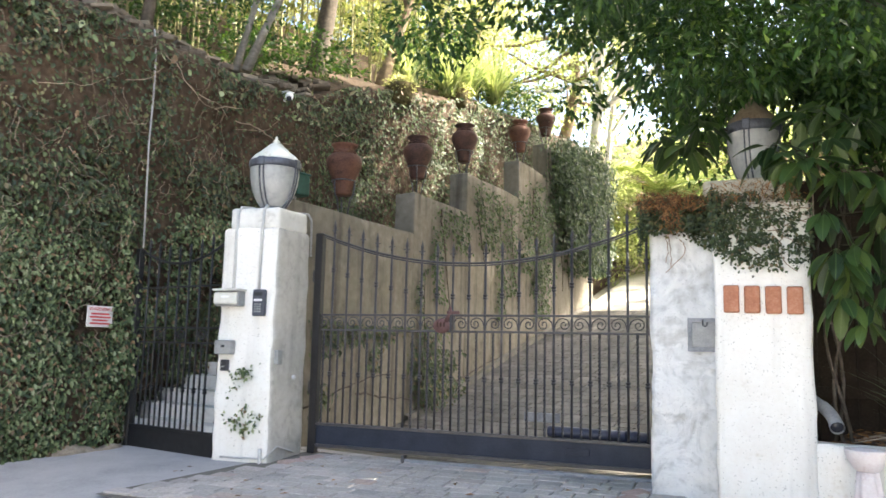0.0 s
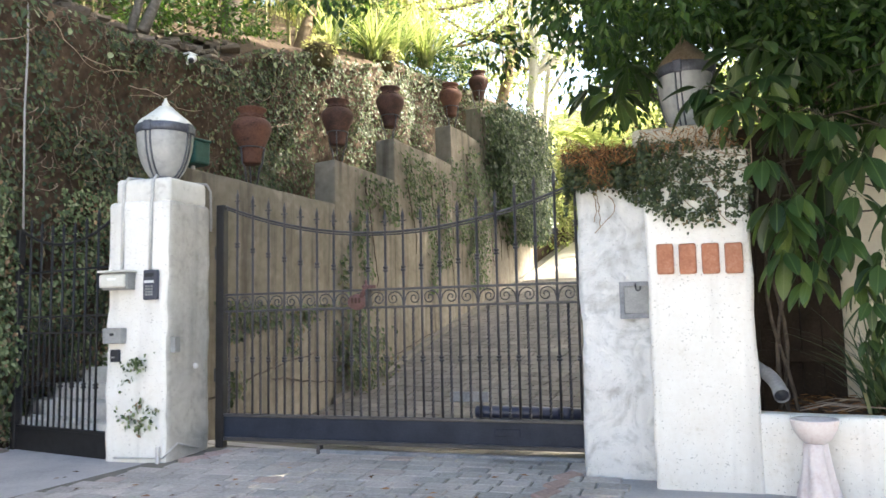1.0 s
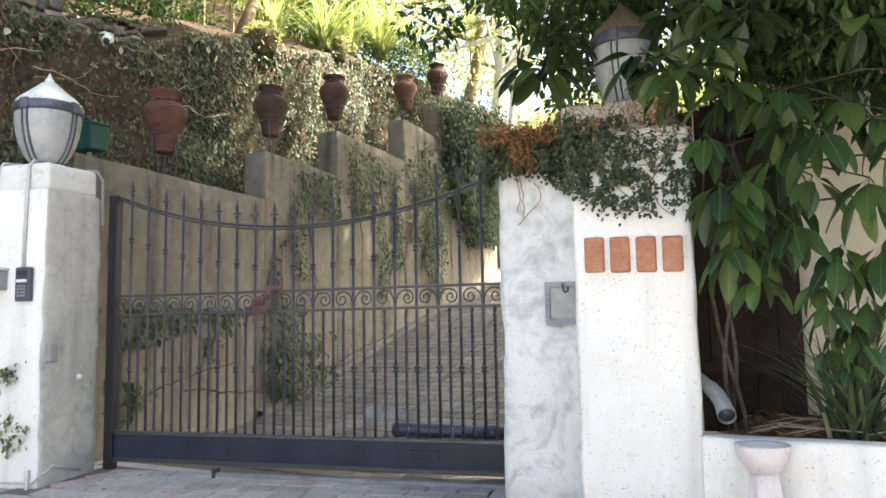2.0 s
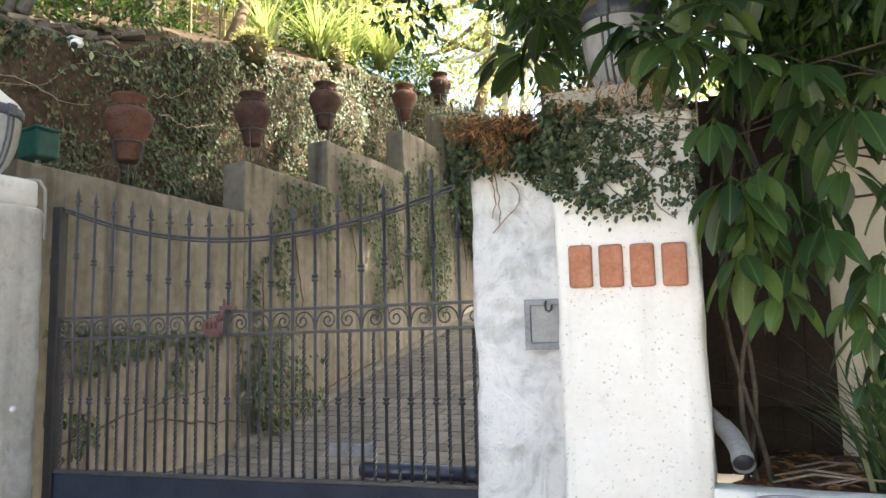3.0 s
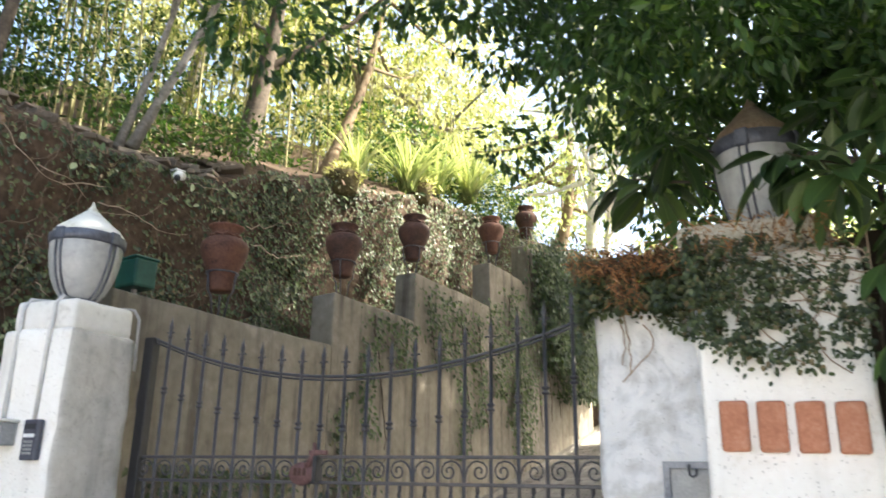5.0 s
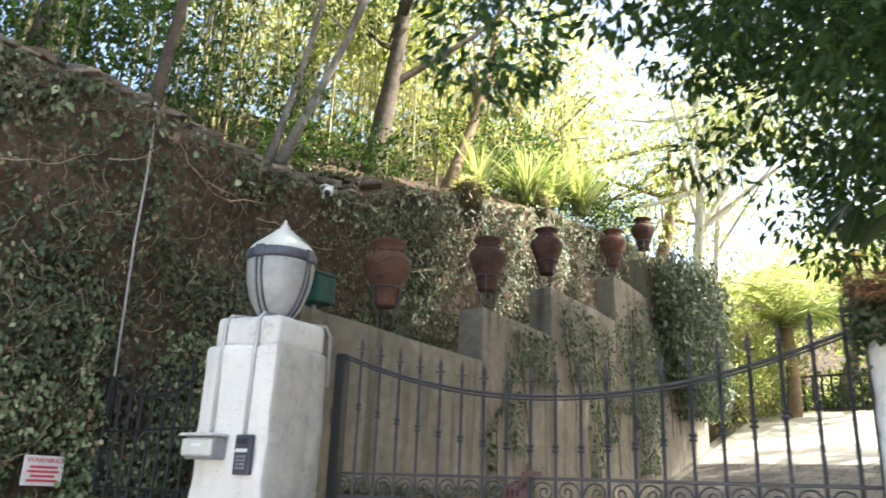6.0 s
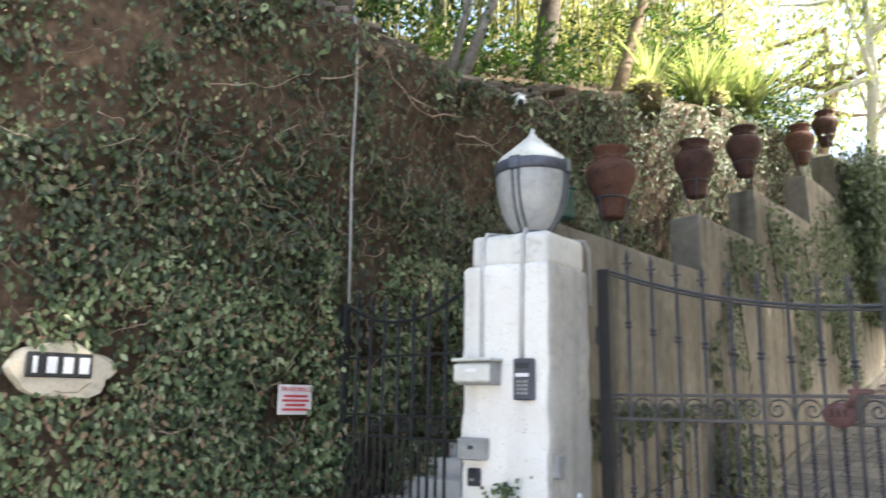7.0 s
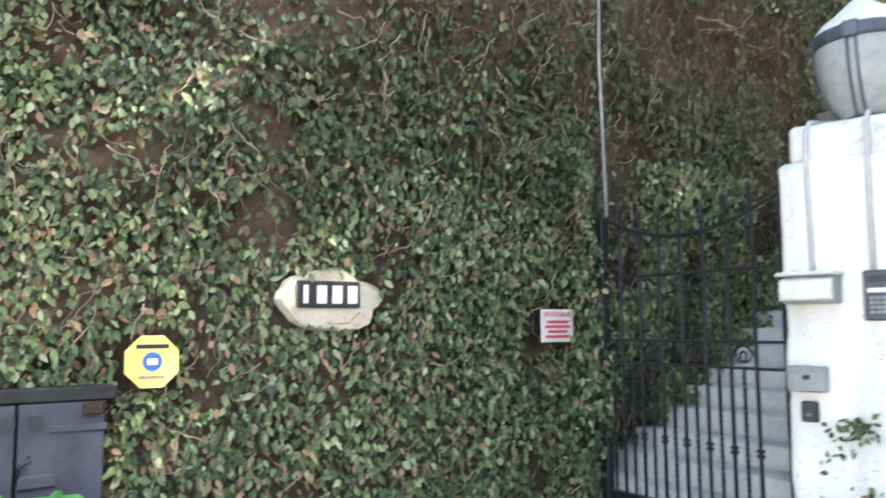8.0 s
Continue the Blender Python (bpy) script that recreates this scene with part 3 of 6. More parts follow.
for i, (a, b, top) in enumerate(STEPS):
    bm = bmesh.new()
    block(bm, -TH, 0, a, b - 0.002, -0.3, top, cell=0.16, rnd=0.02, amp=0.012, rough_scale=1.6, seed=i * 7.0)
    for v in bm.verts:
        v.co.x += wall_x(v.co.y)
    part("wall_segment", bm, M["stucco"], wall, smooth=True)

# brick kerb along the foot of the wall
kerb = thing("kerb", (0, 0, 0), "low mortared kerb at the foot of the driveway wall", "kerb", kind="structure")
bm = bmesh.new()
kp = [(wall_x(y) + 0.05, y, between(DRIVE, y) + 0.03) for y in np.arange(7.4, 15.5, 0.4)]
for p, q in zip(kp, kp[1:]):
    vs = []
    for c in (p, q):
        for ox, oz in ((-0.06, -0.1), (0.02, -0.1), (0.01, 0.02), (-0.06, 0.035)):
            vs.append(bm.verts.new((c[0] + ox, c[1], c[2] + oz)))
    for i in range(4):
        bm.faces.new((vs[i], vs[(i + 1) % 4], vs[4 + (i + 1) % 4], vs[4 + i]))
part("kerb_edge", bm, M["joint"], kerb)

# ---- steps behind the small gate ----
stairs = thing("garden_stairs", (0, 0, 0), "grey concrete steps climbing between bank and wall", "stairs", kind="structure")
for i in range(15):
    y, z = 4.60 + 0.228 * i, 0.32 + 0.131 * i
    bm = bmesh.new()
    block(bm, bank_x(y) - 0.35, wall_x(max(y, 5.0)) - 0.31, y, y + 0.26, z - 0.35, z, cell=0.11, rnd=0.012, amp=0.004, seed=i * 3.0)
    part("step", bm, M["step"], stairs, smooth=True)
bm = bmesh.new()
box(bm, -8.6, wall_x(20) - 0.31, 8.03, 20, 0.5, 2.2)
part("landing", bm, M["earth"], stairs)

# ---- gate pillar with the lantern, letter box and keypad ----
P1X, P1Y, P1TURN = -4.91, 4.817, 12.4
PILLAR_AT = pose(P1X, P1Y, 0, 0, 0, P1TURN)


def on_pillar(u, v, z):
    """A place given along the gate pillar's front, inwards from its middle, and up."""
    return tuple(PILLAR_AT @ Vector((u, v, z)))


pillar = thing("gate_pillar", (P1X, P1Y, 0), "white plastered gate pillar with rounded worn edges", "pillar", "gate pillars", turn=P1TURN)
bm = block(bmesh.new(), -0.288, 0.288, -0.265, 0.265, -0.15, 2.06, cell=0.04, rnd=0.04, amp=0.014, taper=0.008, rough_scale=4.5, seed=2.0)
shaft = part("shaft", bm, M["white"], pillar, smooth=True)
shaft.data.materials.append(M["shadeside"])     # driveway side: mottled plaster, greyed further to hold its shade
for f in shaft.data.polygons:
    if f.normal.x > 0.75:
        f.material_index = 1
bm = block(bmesh.new(), -0.228, 0.284, -0.25, 0.21, 2.04, 2.235, cell=0.04, rnd=0.03, amp=0.010, seed=5.0)
part("cap", bm, M["greyside"], pillar, "greyish stained cap", smooth=True)
for i, (x, y) in enumerate(((-0.24, -0.31), (0.15, -0.32), (-0.04, -0.30))):
    bm = bmesh.new()
    box(bm, x - 0.11, x + 0.09, y - 0.07, y + 0.05, -0.12, 0.022 - 0.01 * i, 0.012)
    part("foot_brick", bm, M["trackwood"], pillar, "reddish brick at the foot")

# right-hand number pillar and its wing
P2_AT = pose(-0.785, 5.245, 0, 0, 0, 11)
pillar2 = thing("number_pillar", (-0.785, 5.245, 0), "white plastered pillar with ivy top and terracotta number bars", "pillar", "gate pillars", turn=11)
bm = block(bmesh.new(), -0.307, 0.268, 0.0, 0.29, -0.05, 2.04, cell=0.05, rnd=0.022, amp=0.010, taper=0.012, rough_scale=4.5, seed=11.0)
part("shaft", bm, M["white"], pillar2, smooth=True)
bm = block(bmesh.new(), -0.752, -0.10, 0.21, 0.66, 0.0, 1.99, cell=0.05, rnd=0.035, amp=0.018, taper=0.0, rough_scale=4.0, seed=21.0)
part("wing", bm, M["patchy"], pillar2, "patchy grey skimmed wing", smooth=True)
# Darker plaster here carries the shade under the leaves besides stains.
bm = block(bmesh.new(), -0.38, 0.20, 0.16, 0.74, 1.98, 2.235, cell=0.06, rnd=0.03, amp=0.012, seed=31.0)
part("plinth", bm, M["oldcream"], pillar2, "stained cream plinth, toned down for leaf shade", smooth=True)
for i in range(4):
    x = -0.202 + 0.125 * i
    bm = bmesh.new()
    box(bm, x - 0.048, x + 0.048, -0.028, 0.02, 1.318 - 0.003 * i, 1.495 - 0.004 * i, 0.012, 2)
    part("number_bar", bm, M["terra"], pillar2, "terracotta bar", smooth=False)
hatch = part("hatch", box(bmesh.new(), -0.470, -0.300, 0.188, 0.24, 1.095, 1.265, 0.004), M["boxgrey"], pillar2, "grey metal meter hatch")
part("hatch_frame", box(box(box(bmesh.new(), -0.495, -0.470, 0.175, 0.23, 1.065, 1.29), -0.470, -0.30, 0.175, 0.23, 1.265, 1.29), -0.470, -0.30, 0.175, 0.23, 1.065, 1.095), M["rail"], hatch)
part("hasp", tube(bmesh.new(), [(-0.395, 0.172, 1.278), (-0.395, 0.155, 1.268), (-0.392, 0.152, 1.240), (-0.38, 0.152, 1.232), (-0.368, 0.152, 1.240), (-0.365, 0.155, 1.262)], 0.005, 6), M["dark"], hatch)




# ---- lanterns ----
def lantern(at, turn, lid_mat, label, wide=1.0):
    ob = thing("pillar_lantern", at, label, "lamp", "pillar lanterns", turn=turn)
    bowl = [(0.095, 0.02), (0.117, 0.04), (0.150, 0.085), (0.181, 0.152), (0.203, 0.23), (0.214, 0.30), (0.217, 0.36), (0.213, 0.41)]
    part("glass_bowl", lathe(bmesh.new(), bowl, 40), M["glass"], ob, "frosted pale glass bowl", True)
    part("foot_ring", lathe(bmesh.new(), [(0.0, 0), (0.118, 0), (0.121, 0.016), (0.106, 0.026), (0.09, 0.036)], 28), M["bronze"], ob, smooth=True)
    part("rim_band", lathe(bmesh.new(), [(0.212, 0.375), (0.226, 0.38), (0.231, 0.40), (0.231, 0.435), (0.216, 0.448), (0.16, 0.45)], 40), M["bronze"], ob, "dark metal rim band", True)
    lid = part("lid", lathe(bmesh.new(), [(0.218, 0.445), (0.212, 0.462), (0.188, 0.492), (0.146, 0.525), (0.104, 0.562), (0.066, 0.596), (0.050, 0.612), (0.0, 0.618)], 36), M[lid_mat], ob, "weathered domed lid", True)
    part("finial", lathe(bmesh.new(), [(0.034, 0.608), (0.024, 0.622), (0.032, 0.634), (0.016, 0.652), (0.005, 0.686), (0.0, 0.69)], 14), M[lid_mat], lid, "", True)
    for a in range(4):
        for s in (-0.024, 0.024):
            ang = math.radians(90 * a + 20)
            pts = []
            for r, z in bowl:
                aa = ang + s / r * 0.8
                pts.append(((r + 0.005) * math.cos(aa), (r + 0.005) * math.sin(aa), z))
            part("rib", tube(bmesh.new(), pts, 0.0075, 6), M["bronze"], ob, "", True)
        bm = box(bmesh.new(), 0.205, 0.240, -0.036, 0.036, 0.372, 0.452, 0.008)
        bmesh.ops.rotate(bm, verts=bm.verts, matrix=Matrix.Rotation(ang, 3, "Z"))
        part("bracket", bm, M["bronze"], ob)
    ob.matrix_world = ob.matrix_world @ Matrix.Diagonal((wide, wide, 1, 1))
    return ob


lantern((-4.81, 4.77, 2.228), -95, "dome", "frosted vase-shaped lantern with metal ribs and pale lid")
lantern((-0.925, 5.69, 2.232), -112, "oldlid", "frosted vase-shaped lantern with a stained brown lid under leaves", 0.80)

# conduits over the pillar's front, and fittings on it
def conduit(name, pts, r, label, mat="pale"):
    ob = finish(name, tube(bmesh.new(), pts, r, 8), M[mat], None, True)
    return tagged(ob, label, "conduit", "conduits on the gate pillar")


FV = -0.265
conduit("conduit", [on_pillar(*c) for c in ((-0.133, FV - 0.012, 1.50), (-0.135, FV - 0.008, 2.03), (-0.136, FV - 0.002, 2.08), (-0.136, FV, 2.19), (-0.13, FV + 0.04, 2.245), (-0.07, FV + 0.14, 2.25))], 0.013, "pale conduit running down to the letter box")
conduit("conduit", [on_pillar(*c) for c in ((0.13, FV - 0.012, 1.50), (0.131, FV - 0.008, 2.03), (0.133, FV - 0.002, 2.08), (0.134, FV, 2.20), (0.132, FV + 0.045, 2.25), (0.09, FV + 0.14, 2.25))], 0.013, "pale conduit running down to the keypad")
conduit("conduit", [on_pillar(*c) for c in ((0.12, 0.16, 2.24), (0.22, 0.18, 2.245), (0.29, 0.20, 2.235), (0.305, 0.235, 2.18), (0.30, 0.25, 1.85))], 0.010, "thin conduit bending over the pillar's rear corner", "pvc")
conduit("conduit", [on_pillar(*c) for c in ((-0.16, FV - 0.03, 0.10), (0.06, FV - 0.035, 0.105), (0.27, FV - 0.02, 0.11), (0.31, -0.16, 0.20), (0.315, 0.08, 0.13))], 0.008, "thin pale pipe along the foot of the pillar")
conduit("conduit", [on_pillar(*c) for c in ((0.24, FV - 0.035, -0.05), (0.235, FV - 0.03, 0.19))], 0.014, "short upright pipe stub at the pillar's foot")

letter = thing("letter_box", on_pillar(-0.165, FV, 1.365), "small pale metal letter box with a flap", "letter box", turn=P1TURN)
part("body", box(bmesh.new(), -0.085, 0.155, -0.10, 0.0, 0.0, 0.13, 0.008), M["boxgrey"], letter)
part("flap", box(bmesh.new(), -0.09, 0.15, -0.125, -0.098, 0.015, 0.115, 0.01), M["boxlight"], letter, "pale brushed flap")
part("lid", box(bmesh.new(), -0.10, 0.17, -0.135, 0.0, 0.13, 0.148, 0.006), M["boxlight"], letter, "pale lid")
part("mark", box(bmesh.new(), -0.005, 0.075, -0.129, -0.124, 0.07, 0.088), M["print"], letter, "white mark")

keypad = thing("entry_keypad", on_pillar(0.150, FV, 1.284), "slate blue entry keypad fixed to the pillar", "keypad", turn=P1TURN)
part("housing", box(bmesh.new(), -0.06, 0.06, -0.045, 0.0, 0.0, 0.225, 0.008), M["slate"], keypad)
part("display", box(bmesh.new(), -0.042, 0.042, -0.049, -0.043, 0.17, 0.20), M["dark"], keypad, "dark display")
part("nameplate", box(bmesh.new(), -0.042, 0.042, -0.049, -0.043, 0.125, 0.145), M["print"], keypad, "white strip")
for r in range(4):
    for c in range(3):
        part("key", box(bmesh.new(), -0.034 + 0.025 * c, -0.016 + 0.025 * c, -0.05, -0.044, 0.03 + 0.021 * r, 0.045 + 0.021 * r, 0.002), M["boxgrey"], keypad, "grey key")

latch = thing("latch_plate", on_pillar(-0.215, FV, 0.955), "dull grey latch housing on the pillar", "latch", turn=P1TURN)
part("housing", box(bmesh.new(), -0.045, 0.125, -0.07, 0.01, 0.0, 0.12, 0.008), M["boxgrey"], latch)
part("cylinder", lathe(bmesh.new(), [(0, 0), (0.016, 0), (0.016, 0.02), (0, 0.02)], 12, (0.05, -0.075, 0.06)), M["dark"], latch)
bell = thing("bell_box", on_pillar(-0.175, FV, 0.815), "small dark bell box on the pillar", "bell", turn=P1TURN)
part("housing", box(bmesh.new(), -0.035, 0.035, -0.04, 0.01, 0.0, 0.095, 0.006), M["dark"], bell)
part("button", lathe(bmesh.new(), [(0, 0), (0.012, 0), (0.012, 0.012), (0, 0.012)], 12, (0.005, -0.05, 0.03)), M["boxgrey"], bell)
sens = thing("sensor_box", on_pillar(0.288, -0.19, 0.88), "small grey sensor box on the pillar's side", "sensor", turn=P1TURN)
part("housing", box(bmesh.new(), -0.01, 0.035, -0.035, 0.035, 0.0, 0.12, 0.006), M["boxgrey"], sens)
port = thing("wall_button", on_pillar(0.287, 0.07, 0.765), "round white push button on the pillar's side", "button", turn=P1TURN)
bm = lathe(bmesh.new(), [(0, 0), (0.022, 0), (0.022, 0.012), (0.016, 0.02), (0, 0.02)], 16)
bmesh.ops.rotate(bm, verts=bm.verts, matrix=Matrix.Rotation(radians(90), 3, "Y"))
part("cap", bm, M["print"], port, smooth=True)
fl = thing("flood_housing", (-5.13, 5.33, 2.49), "dark green fixture housing on a stub pipe behind the lantern", "fixture")
part("housing", box(bmesh.new(), -0.125, 0.125, -0.09, 0.09, 0.0, 0.21, 0.02, 2), M["greenbox"], fl)
part("lid", box(bmesh.new(), -0.13, 0.13, -0.10, 0.10, 0.205, 0.225, 0.006), M["greenbox"], fl)
part("stub", tube(bmesh.new(), [(0.0, 0.0, -0.10), (0.0, 0.0, 0.01)], 0.02, 8), M["pvc"], fl)



# ---- wrought iron gates ----
def collar(bm, x, z, r=0.021):
    lathe(bm, [(0.0, -0.022), (r * 0.8, -0.021), (r * 1.1, -0.014), (r * 0.95, -0.007), (r * 0.62, -0.002), (r * 0.62, 0.002), (r * 0.95, 0.007), (r * 1.1, 0.014), (r * 0.8, 0.021), (0, 0.022)], 8, (x, 0, z))


def spear(bm, x, z):
    """A spear head with two curled barbs, from z upwards."""
    lathe(bm, [(0.0, -0.02), (0.013, -0.02), (0.013, 0.0), (0.007, 0.008), (0.013, 0.035), (0.015, 0.05), (0.0, 0.12)], 8, (x, 0, z))
    for s in (-1, 1):
        tube(bm, [(x, 0, z + 0.0), (x + s * 0.014, 0, z + 0.018), (x + s * 0.024, 0, z + 0.02), (x + s * 0.027, 0, z + 0.01)], 0.0045, 5)


def twisted(bm, x, z0, z1, r=0.0112):
    """A square bar twisted along its middle."""
    n = 48
    rings = []
    for i in range(n + 1):
        z = z0 + (z1 - z0) * i / n
        a = min(1, max(0, (i / n - 0.04) / 0.92)) * math.pi * 12
        rings.append([bm.verts.new((x + r * math.cos(a + k * math.pi / 2), r * math.sin(a + k * math.pi / 2), z)) for k in range(4)])
    for p, q in zip(rings, rings[1:]):
        for k in range(4):
            bm.faces.new((p[k], p[(k + 1) % 4], q[(k + 1) % 4], q[k]))


def scroll(bm, x, z, s, h=0.11, w=0.10):
    """A C-scroll that leaves a bar's foot, climbs and curls in."""
    pts = [(x, 0, z), (x + s * 0.003, 0, z + h * 0.35), (x + s * 0.014, 0, z + h * 0.68), (x + s * 0.038, 0, z + h * 0.90), (x + s * 0.066, 0, z + h * 0.97)]
    cx, cz = x + s * 0.078, z + h * 0.50
    for i in range(1, 17):
        a = math.pi / 2 - i * 0.55
        rr = 0.050 * (1 - i / 19.5)
        pts.append((cx + s * rr * math.cos(a) * 0.95, 0, cz + rr * math.sin(a)))
    tube(bm, pts, 0.0055, 5)


def sag(u, mid, low, rise):
    return low + rise * (u - mid) ** 2


gate_turn = math.degrees(math.atan2(0.64, 2.9))
GL = 3.02
gate = thing("driveway_gate", (-4.61, 5.2, 0), "closed black wrought iron driveway gate with spear tops", "gate", turn=gate_turn)
GZ0 = 0.155
part("hinge_post", box(bmesh.new(), -0.045, 0.03, -0.035, 0.035, 0.10, 2.07, 0.006), M["iron_black"], gate)
part("end_post", box(bmesh.new(), GL - 0.03, GL + 0.03, -0.03, 0.03, GZ0, 2.08, 0.006), M["iron"], gate)
part("kick_plate", box(bmesh.new(), 0.03, GL - 0.03, -0.012, 0.012, GZ0 + 0.03, 0.345), M["kick"], gate, "dark painted steel kick plate")
part("kick_rail", box(bmesh.new(), 0.03, GL - 0.03, -0.025, 0.025, 0.345, 0.37, 0.004), M["iron"], gate)
part("bottom_rail", box(bmesh.new(), 0.03, GL - 0.03, -0.025, 0.025, GZ0, GZ0 + 0.03, 0.004), M["iron"], gate)
part("lock_plate", box(bmesh.new(), 2.28, 2.47, -0.016, 0.0, 0.245, 0.30, 0.004), M["kick"], gate)
for z in (1.19, 1.325):
    part("cross_rail", box(bmesh.new(), 0.03, GL - 0.03, -0.011, 0.011, z - 0.009, z + 0.009, 0.003), M["iron"], gate)
top = [(u, 0, sag(u, 1.5, 1.765, 0.135)) for u in np.linspace(0.0, GL, 40)]
part("top_rail", tube(bmesh.new(), top, 0.0095, 8), M["iron"], gate, "sagging top rail", True)
part("top_rail", tube(bmesh.new(), [(u, 0.004, z - 0.02) for u, _, z in top], 0.006, 6), M["iron"], gate, "sagging top rail", True)
u, i = 0.138, 0
while u < GL - 0.05:
    zt = sag(u, 1.5, 1.765, 0.135)
    bm = tube(bmesh.new(), [(u, 0, 0.36), (u, 0, zt + 0.06)], 0.0105, 8)
    collar(bm, u, 0.80)
    collar(bm, u, zt - 0.285)
    spear(bm, u, zt + 0.065)
    part("spear_bar", bm, M["iron"], gate, "", True)
    if u - 0.073 > 0.03:
        bm = bmesh.new()
        twisted(bm, u - 0.073, 0.36, 1.19)
        part("twisted_bar", bm, M["iron"], gate)
    for s in (-1, 1):
        if i % 2 == 0 and u + s * 0.146 < GL:
            bm = bmesh.new()
            scroll(bm, u + s * 0.006, 1.20, s)
            part("scroll", bm, M["iron"], gate, "", True)
    u += 0.146
    i += 1
for z in (0.62, 1.62):
    part("hinge", box(bmesh.new(), -0.07, -0.02, -0.02, 0.06, z, z + 0.11, 0.005), M["iron"], gate)

gdir = Vector((2.9, 0.64, 0)).normalized()
gn = Vector((-gdir.y, gdir.x, 0))
orn = thing("gate_ornament", tuple(Vector((-4.61, 5.2, 0)) + gdir * 1.27 - gn * 0.035), "reddish cast lute-shaped ornament fixed to the gate", "ornament", turn=gate_turn)
bm = lathe(bmesh.new(), [(0, 0), (0.075, 0), (0.08, 0.01), (0.075, 0.024), (0, 0.026)], 20)
bmesh.ops.rotate(bm, verts=bm.verts, matrix=Matrix.Rotation(radians(90), 3, "X"))
bmesh.ops.scale(bm, verts=bm.verts, vec=(1.0, 1.0, 0.78))
bmesh.ops.translate(bm, verts=bm.verts, vec=(-0.045, 0.013, 1.235))
part("body", bm, M["rust"], orn, smooth=True)
part("neck", tube(bmesh.new(), [(-0.01, 0, 1.27), (0.035, 0, 1.345), (0.03, 0, 1.40)], [0.022, 0.016, 0.008], 8), M["rust"], orn, smooth=True)
part("crosspiece", box(bmesh.new(), 0.0, 0.115, -0.012, 0.012, 1.335, 1.36, 0.004), M["rust"], orn)
part("lock_case", box(bmesh.new(), 0.03, 0.055, -0.015, 0.06, 1.19, 1.33, 0.004), M["dark"], orn)
for k in range(3):
    part("letter_bar", box(bmesh.new(), -0.085 + 0.03 * k, -0.07 + 0.03 * k, -0.019, -0.012, 1.225, 1.265), M["clay_dark"], orn)

track = thing("gate_track", tuple(Vector((-4.61, 5.2, 0)) + gdir * 0.95 - gn * 0.14), "grey steel guide rail lying below the gate", "rail", turn=gate_turn)
part("rail", box(bmesh.new(), 0, 2.0, -0.025, 0.025, 0.10, 0.135, 0.004), M["rail"], track)
part("stop", box(bmesh.new(), -0.01, 0.02, -0.03, 0.03, 0.10, 0.165, 0.004), M["iron"], track)

op = thing("gate_operator", tuple(Vector((-4.61, 5.2, 0)) + gdir * 2.1 + gn * 0.16), "dark blue tubular gate operator behind the gate", "gate opener", turn=gate_turn)
part("tube", tube(bmesh.new(), [(0.0, 0, 0.40), (0.015, 0, 0.40), (0.9, 0, 0.385)], [0.042, 0.047, 0.047], 20), M["tube"], op, "", True)
part("collar", tube(bmesh.new(), [(0.62, 0, 0.39), (0.72, 0, 0.388)], 0.054, 20), M["tube"], op, "", True)
part("bracket", box(bmesh.new(), -0.20, 0.10, -0.02, 0.0, 0.47, 0.545, 0.004), M["rail"], op)
part("mount", box(bmesh.new(), 0.08, 0.13, -0.16, 0.04, 0.33, 0.36, 0.004), M["pale"], op)
part("foot", box(bmesh.new(), 0.82, 0.9, -0.05, 0.05, 0.09, 0.36, 0.004), M["kick"], op)

PG = 1.28
pg = thing("pedestrian_gate", (-6.42, 4.56, 0), "closed narrow black wrought iron side gate", "gate")
part("hinge_post", box(bmesh.new(), -0.03, 0.03, -0.03, 0.03, 0.02, 1.95, 0.005), M["iron_black"], pg)
part("latch_post", box(bmesh.new(), PG - 0.03, PG + 0.01, -0.02, 0.02, 0.02, 1.93, 0.005), M["iron_black"], pg)
part("kick_plate", box(bmesh.new(), 0.03, PG - 0.03, -0.01, 0.01, 0.035, 0.25), M["iron_black"], pg, "dark kick plate")
part("kick_rail", box(bmesh.new(), 0.03, PG - 0.03, -0.02, 0.02, 0.25, 0.272, 0.003), M["iron_black"], pg)
for z in (1.045, 1.18, 1.56):
    part("cross_rail", box(bmesh.new(), 0.03, PG - 0.03, -0.009, 0.009, z - 0.008, z + 0.008, 0.002), M["iron_black"], pg)
part("top_rail", tube(bmesh.new(), [(u, 0, sag(u, PG / 2, 1.78, 0.42)) for u in np.linspace(0, PG, 16)], 0.012, 8), M["iron_black"], pg, "", True)
for i in range(8):
    u = 0.155 * (i + 1)
    if u > PG - 0.05:
        break
    zt = sag(u, PG / 2, 1.78, 0.42)
    bm = tube(bmesh.new(), [(u, 0, 0.26), (u, 0, zt + 0.06)], 0.0105, 8)
    collar(bm, u, 0.62)
    spear(bm, u, zt + 0.065)
    part("spear_bar", bm, M["iron_black"], pg, "", True)
    bm = bmesh.new()
    twisted(bm, u - 0.0775, 0.26, 1.045)
    part("twisted_bar", bm, M["iron_black"], pg)
    bm = bmesh.new()
    scroll(bm, u + (0.006 if i % 2 else -0.006), 1.055, 1 if i % 2 else -1, 0.11)
    part("scroll", bm, M["iron_black"], pg, "", True)


